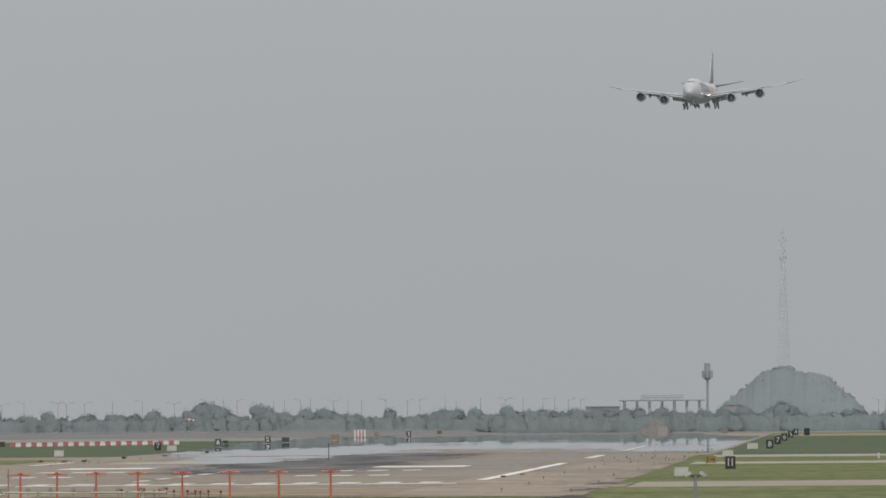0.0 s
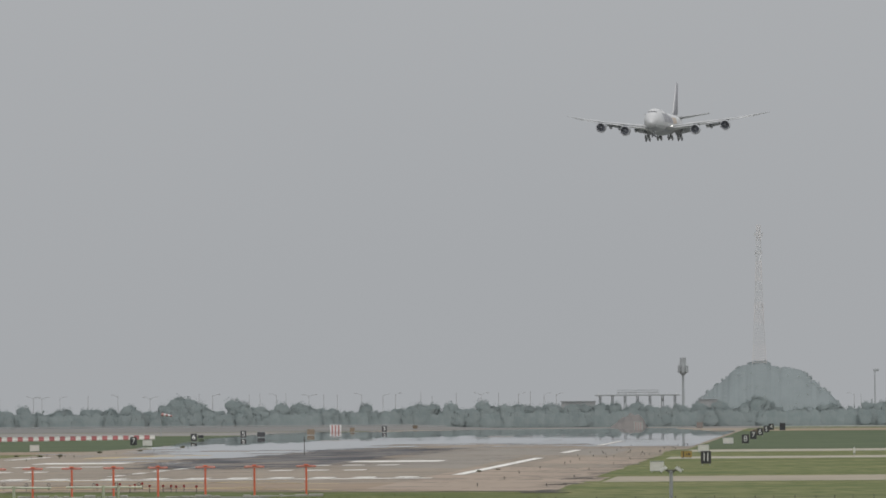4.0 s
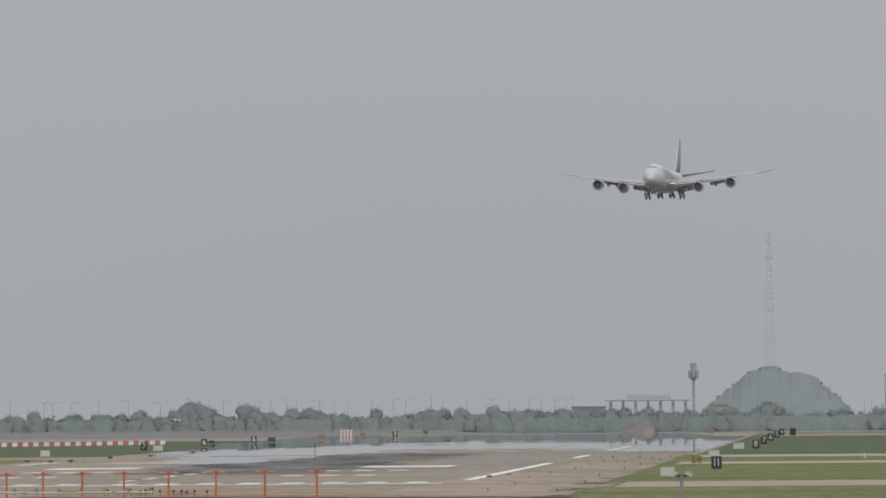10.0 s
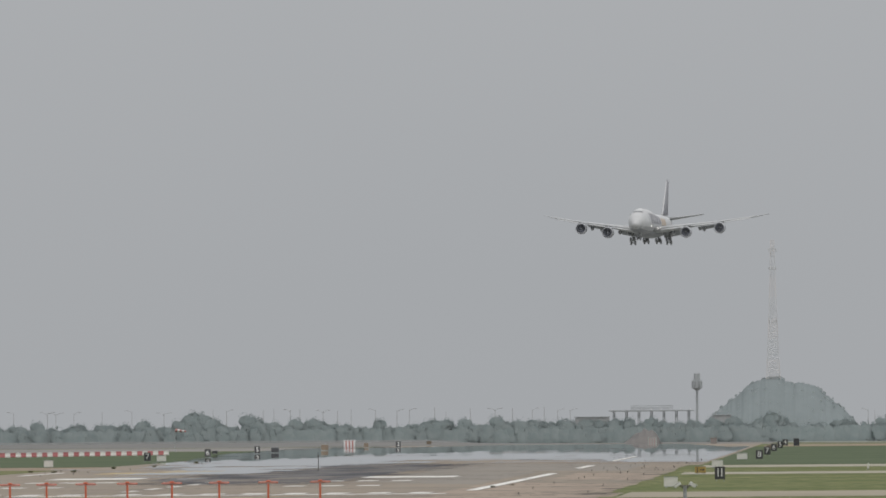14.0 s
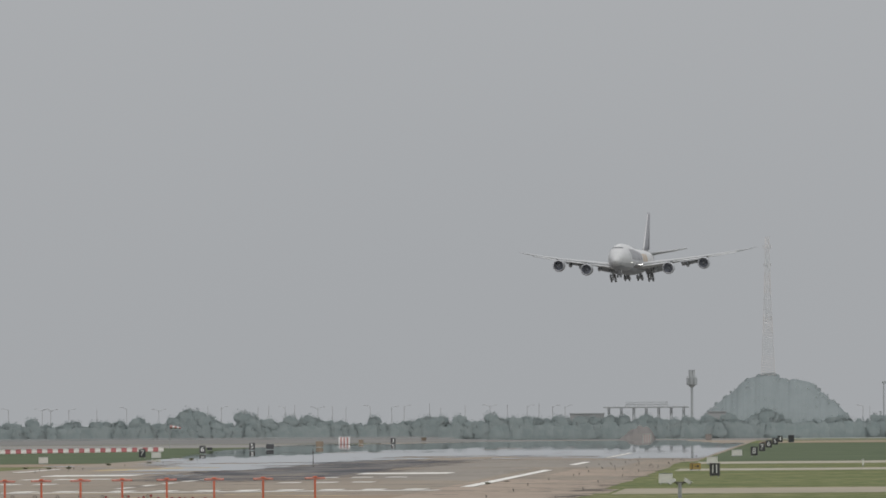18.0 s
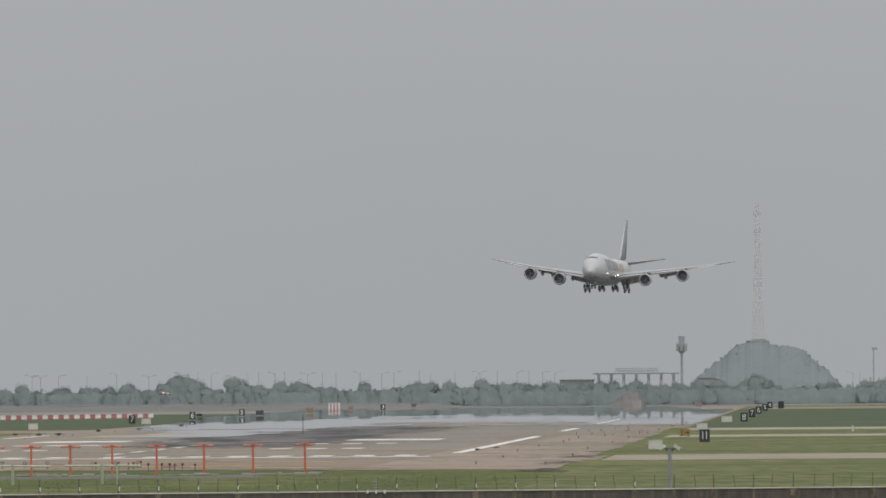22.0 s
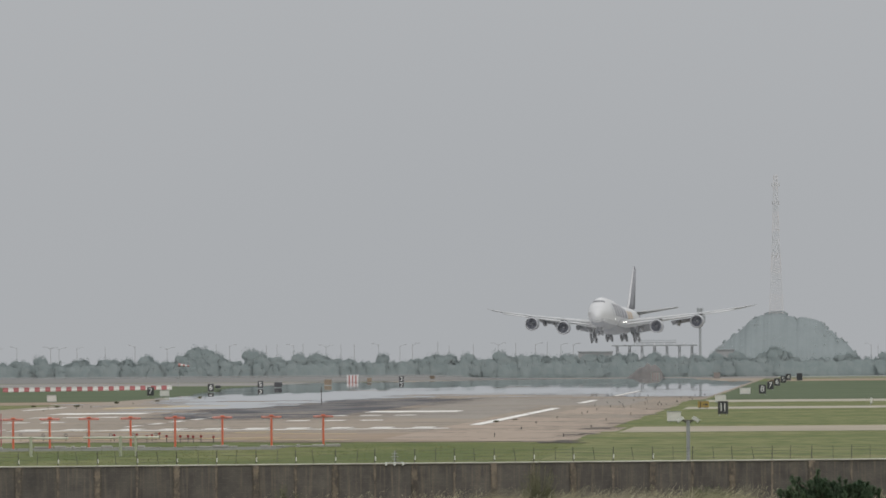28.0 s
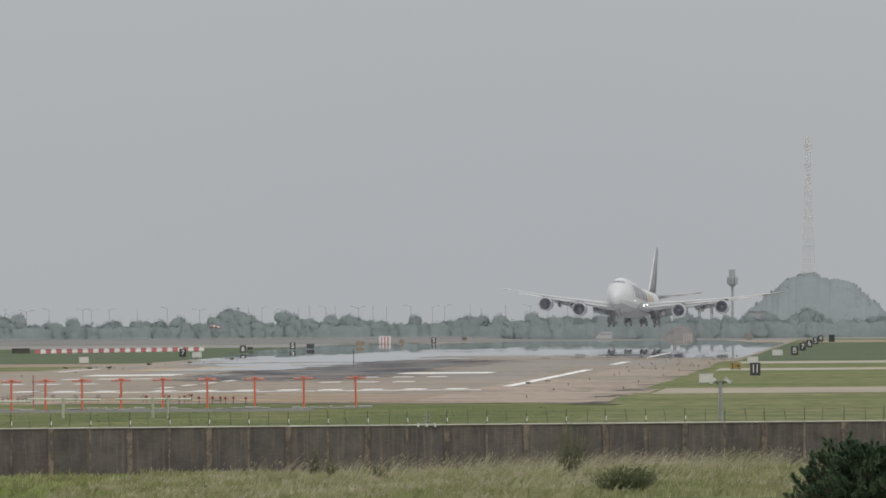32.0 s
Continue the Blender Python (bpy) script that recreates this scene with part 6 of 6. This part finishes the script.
def tussocks(name, count, area, height, mat, label, seed, density=None):
    """Clumps of arching blades that lean out from one root."""
    rnd = random.Random(seed)
    verts, faces = [], []
    for _ in range(count):
        cx, cy = rnd.uniform(*area[:2]), rnd.uniform(*area[2:])
        if density and rnd.random() > density(cx, cy):
            continue
        tall, spread, wind = rnd.uniform(*height), rnd.uniform(0.08, 0.3), rnd.uniform(-0.1, 0.5)
        z = ground_height(cx, cy)
        for _ in range(rnd.randint(9, 18)):
            a, h, w = rnd.uniform(0, 6.283), tall * rnd.uniform(0.55, 1.0), rnd.uniform(0.008, 0.018)
            dx, dy = spread * math.cos(a), spread * math.sin(a)
            bend = rnd.uniform(0.2, 1.0)
            k = len(verts)
            for u in (0.0, 0.45, 0.8):
                px = cx + dx * (0.3 + 0.7 * u) + h * (wind + 0.5 * bend * math.cos(a)) * u * u
                pz = z - 0.03 + h * (u - 0.25 * bend * u * u)
                verts += [(px - w * (1 - 0.5 * u), cy + dy, pz), (px + w * (1 - 0.5 * u), cy + dy + 0.01, pz)]
            verts.append((cx + dx + h * (wind + 0.5 * bend * math.cos(a)), cy + dy, z - 0.03 + h * (1 - 0.35 * bend)))
            faces += [(k, k + 1, k + 3, k + 2), (k + 2, k + 3, k + 5, k + 4), (k + 4, k + 5, k + 6)]
    me = bpy.data.meshes.new(name)
    me.from_pydata(verts, [], faces)
    me.materials.append(mat)
    return tagged(new(name, me), label, "grass", "", "stuff")


def wall_reeds(x, y):
    return reed_density(x, y) * (1.0 if y > 530 else 0.12) * (1.0 if x < -4.8 + 1.5 * noise.noise((y * 0.2, 0, 8)) else 0.08)


blades("meadow_grass", 80000, (-34, 14, 455, 552), (0.16, 0.36), 0.017, M["blade"], "uncut green and straw meadow grass before the wall", 21)
blades("lawn_grass", 30000, (-52, -24, 455, 552), (0.1, 0.24), 0.022, M["lawn"], "short fresh green grass before the wall", 24,
       lambda x, y: min(1.0, max(0.0, (-25 - x) / 7)))
blades("dry_reeds", 70000, (-50, 14, 470, 552), (0.5, 1.05), 0.009, M["reed"], "tall dry reeds leaning against the wall foot", 22, wall_reeds, 1.0, (0.4, 1.5))
tussocks("straw_tussocks", 2000, (-34, 14, 455, 550), (0.35, 0.7), M["reed"], "arching tussocks of pale straw grass", 25, lambda x, y: (0.9 if x < -19 else 0.6 if x < -12 else 0.25) + 0.9 * noise.noise((x * 0.4, y * 0.08, 15)))
tussocks("green_tussocks", 4200, (-40, 14, 455, 550), (0.3, 0.6), M["sedge"], "arching tussocks of dull green grass", 26, lambda x, y: (0.45 if x < -14 else 0.75) + 0.9 * noise.noise((x * 0.5, y * 0.1, 19)))
blades("verge_grass", 24000, (-75, -22, 566, 960), (0.02, 0.05), 0.05, M["verge"], "short mown grass between the wall and the runway", 23)


def seed_heads(count, area, seed):
    """Pale feathery heads nodding over the reeds and the meadow."""
    rnd = random.Random(seed)
    verts, faces = [], []
    for _ in range(count):
        x, y = rnd.uniform(*area[:2]), rnd.uniform(*area[2:])
        if rnd.random() > reed_density(x, y) + 0.08:
            continue
        z = ground_height(x, y) + (rnd.uniform(0.3, 0.95) if rnd.random() < 0.7 else rnd.uniform(0.15, 0.35))
        l, w, lean = rnd.uniform(0.08, 0.24), rnd.uniform(0.007, 0.018), rnd.uniform(-0.3, 0.9)
        k = len(verts)
        verts += [(x, y, z), (x + lean * l * 0.5 + w, y, z + l * 0.5), (x + lean * l, y, z + l), (x + lean * l * 0.5 - w, y + 0.01, z + l * 0.55)]
        faces.append((k, k + 1, k + 2, k + 3))
    me = bpy.data.meshes.new("seed_heads")
    me.from_pydata(verts, [], faces)
    me.materials.append(M["plume"])
    tagged(new("seed_heads", me), "pale feathery seed heads over the reeds", "grass", "", "stuff")


seed_heads(7000, (-30, 14, 460, 552), 61)
blades("weeds", 9000, (-40, 14, 455, 550), (0.25, 0.6), 0.03, M["lawn"], "broad green weeds in the meadow", 62, lambda x, y: max(0.0, 1.6 * noise.noise((x * 0.5, y * 0.12, 11)) - 0.1), 0.7)


def build_pine():
    rnd = random.Random(31)
    d = 455.0
    x = -0.81
    tree = thing("pine_tree", pose(x, d, 0), "dark green bushy pine before the wall", "pine tree")
    top = 2.88
    bm = B()
    tube(bm, (0, 0, -0.2), (0.1, 0, top * 0.75), 0.14, 0.05, 9)
    part("trunk", bm, M["bark"], tree)
    # candles of needles at the ends of many upswept twigs
    bm = B()
    for i in range(76):
        twigs = B()
        # boughs sweep out and up from the trunk, and end in crowded brushes
        a = i * 2.4 + rnd.uniform(-0.3, 0.3)
        u = (i + 0.5) / 76
        r = 2.75 * (1 - 0.6 * u ** 2.0) * rnd.uniform(0.78, 1.08)
        z = 0.05 + (top - 0.55) * u * rnd.uniform(0.88, 1.0)
        tip = Vector((r * math.cos(a), r * 0.85 * math.sin(a), z))
        root = Vector((0.05 * tip.x, 0.05 * tip.y, max(0.05, z - 0.25 - 0.3 * r)))
        tube(twigs, root, tip, 0.05, 0.015, 6, caps=False)
        # brushes of long needles stand up from the bough like candles
        for j in range(12):
            f = 1.0 - 0.72 * (j / 12) ** 1.2
            c = root.lerp(tip, f) + Vector((rnd.gauss(0, 0.24), rnd.gauss(0, 0.24), rnd.uniform(-0.12, 0.14)))
            up = Vector((0.5 * math.cos(a) + rnd.gauss(0, 0.22), 0.5 * math.sin(a) + rnd.gauss(0, 0.22), 1.0)).normalized()
            span = rnd.uniform(0.24, 0.44)
            tube(twigs, root.lerp(tip, f * 0.93), c + up * span * 0.9, 0.014, 0.008, 4, caps=False)
            for k in range(125):
                o = c + up * span * rnd.random() ** 0.7
                w = (up * 0.75 + Vector((rnd.gauss(0, 0.6), rnd.gauss(0, 0.6), rnd.gauss(0, 0.3)))).normalized()
                side = w.cross(Vector((rnd.uniform(-1, 1), rnd.uniform(-1, 1), 0.3))).normalized() * 0.018
                bm.faces.new([bm.verts.new(p) for p in (o - side, o + side, o + w * rnd.uniform(0.11, 0.2))])
        part("branch", twigs, M["bark"], tree)
    part("foliage", bm, M["pine"], tree, "dark green pine needles")


build_pine()


def build_shrub(x, d, h, spread, n, seed, label, upright=0.8, leaf="shrub"):
    rnd = random.Random(seed)
    s = thing("shrub", pose(x, d, ground_height(x, d)), label, "shrub", "shrubs before the wall")
    leaves = B()
    for i in range(n):
        a, r = rnd.uniform(0, 6.283), spread * math.sqrt(rnd.random())
        tip = Vector((r * math.cos(a), r * math.sin(a), h * rnd.uniform(0.5, 1.0) * (1 - 0.35 * (r / spread) ** 2)))
        root = Vector((0.25 * tip.x, 0.25 * tip.y, 0))
        part("stem", tube(B(), root, tip, 0.012, 0.005, 4, caps=False), M["shrub"], s)
        for k in range(16):
            p = root.lerp(tip, rnd.uniform(0.3, 1.05)) + Vector((rnd.gauss(0, 0.05), rnd.gauss(0, 0.05), rnd.gauss(0, 0.04)))
            w = Vector((rnd.gauss(0, 0.5), rnd.gauss(0, 0.5), upright + rnd.gauss(0, 0.4))).normalized()
            side = w.cross(Vector((rnd.uniform(-1, 1), rnd.uniform(-1, 1), 0.2))).normalized() * 0.014
            l = rnd.uniform(0.05, 0.13)
            leaves.faces.new([leaves.verts.new(q) for q in (p - side, p + w * l * 0.5 - side, p + w * l, p + side)])
    part("foliage", leaves, M[leaf], s)


build_shrub(-13.70, 520.0, 2.6, 0.92, 100, 41, "dry dark upright shrub among the reeds", 0.9)
build_shrub(-10.20, 466.0, 1.3, 1.45, 290, 42, "low dark green spreading shrub in the meadow", 0.4, "shrub_green")
build_shrub(-25.75, 535.0, 1.75, 0.36, 30, 43, "small dry shrub by the wall", 0.9)
build_shrub(-24.95, 534.0, 1.3, 0.36, 24, 46, "small dry shrub by the wall", 0.9)
build_shrub(-22.30, 524.0, 1.0, 0.42, 26, 44, "small dry shrub in the grass", 0.8)
build_shrub(-6.60, 545.0, 1.05, 1.3, 110, 45, "leafy green weeds leaning at the wall foot", 0.5, "shrub_green")


def build_weed(x, d, h, seed, spread=0.45):
    rnd = random.Random(seed)
    w = thing("weed_tuft", pose(x, d, 0.0), "dark weed tuft growing from a pavement crack", "weed", "weeds on the pavement")
    leaves = B()
    for i in range(70):
        a, r = rnd.uniform(0, 6.283), rnd.uniform(0.0, spread)
        tip = Vector((r * math.cos(a) * 1.4, r * math.sin(a), h * rnd.uniform(0.4, 1.0)))
        side = Vector((0.05, 0, 0))
        leaves.faces.new([leaves.verts.new(p) for p in (0.3 * tip * 1.0 - side - Vector((0, 0, 0.3 * tip.z)), 0.3 * tip + side - Vector((0, 0, 0.3 * tip.z)), tip)])
    part("foliage", leaves, M["shrub"], w)


# weeds in the cracks of the pavement
for n_weed, (wx, wd, wh) in enumerate(((-108.5, 1660, 0.45), (-109.2, 1761, 0.50), (-107.4, 1953, 0.45), (-115.3, 1670, 0.30), (-107.2, 1830, 0.30), (-110.4, 1647, 0.35), (-37.1, 1236, 0.3), (-36.2, 1275, 0.16))):
    build_weed(wx, wd, wh, 70 + n_weed, 0.45 if wx < -100 else 0.28)



# a white van on the road behind the bank
def build_van():
    van = thing("white_van", pose(-50.5, 3045, 0.0), "white van with dark windows on the far road", "van")
    bm = B()
    prof = ((-2.0, 0.4), (-2.05, 1.1), (-1.5, 1.3), (-1.05, 2.05), (-0.8, 2.2), (1.9, 2.2), (2.05, 2.0), (2.1, 0.4))
    near = [bm.verts.new((x, -0.85, z)) for x, z in prof]
    far = [bm.verts.new((x, 0.85, z)) for x, z in prof]
    bm.faces.new(near)
    bm.faces.new(far)
    for i in range(len(prof)):
        k = (i + 1) % len(prof)
        bm.faces.new((near[i], near[k], far[k], far[i]))
    part("body", bm, M["van_paint"], van, "white van body")
    for x0, x1 in ((-1.05, -0.35), (-0.25, 0.75), (0.85, 1.85)):
        bm = B()
        box(bm, ((x0 + x1) / 2, -0.86, 1.6), (x1 - x0, 0.04, 0.5), 0.01)
        part("side_window", bm, M["far_steel"], van, "dark side window")
    wheel = mesh_of("wheel", lathe(((-0.12, 0.05), (-0.12, 0.28), (-0.08, 0.36), (0.08, 0.36), (0.12, 0.28), (0.12, 0.05)), 16), M["far_steel"])
    for x in (-1.25, 1.35):
        for y in (-0.75, 0.75):
            piece("wheel", wheel, van, pose(x, y, 0.36))
    return van


van = build_van()


# ---------------------------------------------------------------- what moves
# seconds; x, y, z of the aircraft's origin; pitch, bank and heading in degrees
PLANE_PATH = (
    (0, -54.1, 4123.72, 115.93, 0.67, -1.23, -6.2), (0.5, -54.56, 4100.79, 113.92, 0.52, -1.43, -6.23),
    (1, -54.76, 4078.05, 112.24, 0.38, -1.2, -6.27), (1.5, -55.04, 4055.51, 110.44, 0.26, -0.7, -6.3),
    (2, -55.43, 4033.15, 108.56, 0.21, 0.01, -6.32), (2.5, -55.7, 4010.98, 106.73, 0.28, 0.61, -6.35),
    (3, -55.93, 3988.97, 104.53, 0.37, 0.63, -6.38), (3.5, -56.12, 3967.14, 101.8, 0.22, 0.05, -6.41),
    (5.5, -55.69, 3881.31, 92.68, -0.76, -2.27, -6.53), (6, -55.46, 3860.2, 90.96, -0.89, -3.13, -6.56),
    (6.5, -55.52, 3839.21, 89.18, -1.02, -3.81, -6.59), (7, -55.58, 3818.35, 87.29, -1.11, -3.76, -6.61),
    (7.5, -55.58, 3797.59, 85.41, -1.15, -3.2, -6.64), (8, -55.52, 3776.94, 83.67, -1.15, -2.3, -6.66),
    (8.5, -55.58, 3756.38, 81.98, -1.1, -1.47, -6.68), (9, -55.55, 3735.92, 80.37, -1.02, -0.88, -6.7),
    (9.5, -55.59, 3715.55, 78.75, -0.92, -0.68, -6.72), (10, -55.64, 3695.25, 77.24, -0.83, -0.49, -6.74),
    (10.5, -55.79, 3675.03, 75.82, -0.75, -0.03, -6.75), (11, -55.93, 3654.87, 74.43, -0.68, 0.15, -6.77),
    (11.5, -56.18, 3634.77, 72.96, -0.62, -0.23, -6.78), (12, -56.5, 3614.72, 71.47, -0.58, -0.74, -6.79),
    (12.5, -56.94, 3594.72, 69.81, -0.56, -1.19, -6.79), (13, -57.41, 3574.76, 67.95, -0.53, -1.23, -6.8),
    (13.5, -57.9, 3554.82, 66.03, -0.51, -0.79, -6.8), (14, -58.38, 3534.91, 64.09, -0.49, 0.18, -6.8),
    (14.5, -58.74, 3515.02, 61.91, -0.48, 1.51, -6.81), (16.5, -59.7, 3435.52, 54.42, -0.4, 2.19, -6.82),
    (17, -59.82, 3415.63, 52.87, -0.38, 1.32, -6.82), (17.5, -59.81, 3395.71, 51.62, -0.36, 0.21, -6.82),
    (18, -59.82, 3375.77, 50.36, -0.34, -0.64, -6.82), (18.5, -59.97, 3355.79, 49.02, -0.32, -0.87, -6.82),
    (19, -60.21, 3335.76, 47.47, -0.31, -0.57, -6.82), (19.5, -60.55, 3315.69, 45.76, -0.31, 0.29, -6.81),
    (20, -60.88, 3295.56, 44.05, -0.31, 1.16, -6.8), (20.5, -61.17, 3275.37, 42.34, -0.32, 1.84, -6.79),
    (21, -61.26, 3255.12, 40.57, -0.33, 1.99, -6.79), (21.5, -61.2, 3234.79, 38.59, -0.35, 1.74, -6.78),
    (22, -61.01, 3214.38, 36.49, -0.38, 1.25, -6.78), (22.5, -60.74, 3193.88, 34.38, -0.42, 0.46, -6.78),
    (23, -60.44, 3173.29, 32.46, -0.46, -0.17, -6.77), (23.5, -60.2, 3152.59, 30.63, -0.51, -0.03, -6.77),
    (24, -60.03, 3131.78, 28.76, -0.56, 0.44, -6.76), (24.5, -59.78, 3110.86, 26.78, -0.65, 0.5, -6.75),
    (25, -59.5, 3089.82, 24.91, -0.75, 0.38, -6.74), (25.5, -59.36, 3068.65, 23.2, -0.91, 0.15, -6.73),
    (27.5, -58.97, 2982.55, 16.6, -1.89, -1.07, -6.67), (28, -58.99, 2960.63, 15.32, -1.97, -0.46, -6.65),
    (28.5, -58.98, 2938.55, 14.25, -1.95, 0, -6.63), (29, -58.9, 2916.29, 13.47, -1.9, 0.21, -6.61),
    (29.5, -58.85, 2893.85, 12.79, -1.89, 0.37, -6.59), (30, -58.77, 2871.23, 12.11, -1.95, 0.37, -6.56),
    (30.5, -58.73, 2848.4, 11.45, -2.08, 0.3, -6.54), (31, -58.67, 2825.38, 10.92, -2.24, 0.52, -6.51),
    (31.5, -58.5, 2802.14, 10.41, -2.43, 0.95, -6.49), (32, -58.36, 2778.69, 9.89, -2.64, 1.31, -6.46),
)


def motions():
    walk(aircraft, [(t, pose(x, y, z, rx, ry, rz)) for t, x, y, z, rx, ry, rz in PLANE_PATH])
    # the van waits behind the earth mound and then drives off along the far road
    walk(van, [(t, pose(x, 3045, 0.0)) for t, x in ((0, -51.2), (28, -51.2), (28.8, -51.6), (29.5, -54.0), (30, -57.2), (30.5, -60.86), (31, -64.5), (31.5, -68.15), (32, -71.8))])


motions()
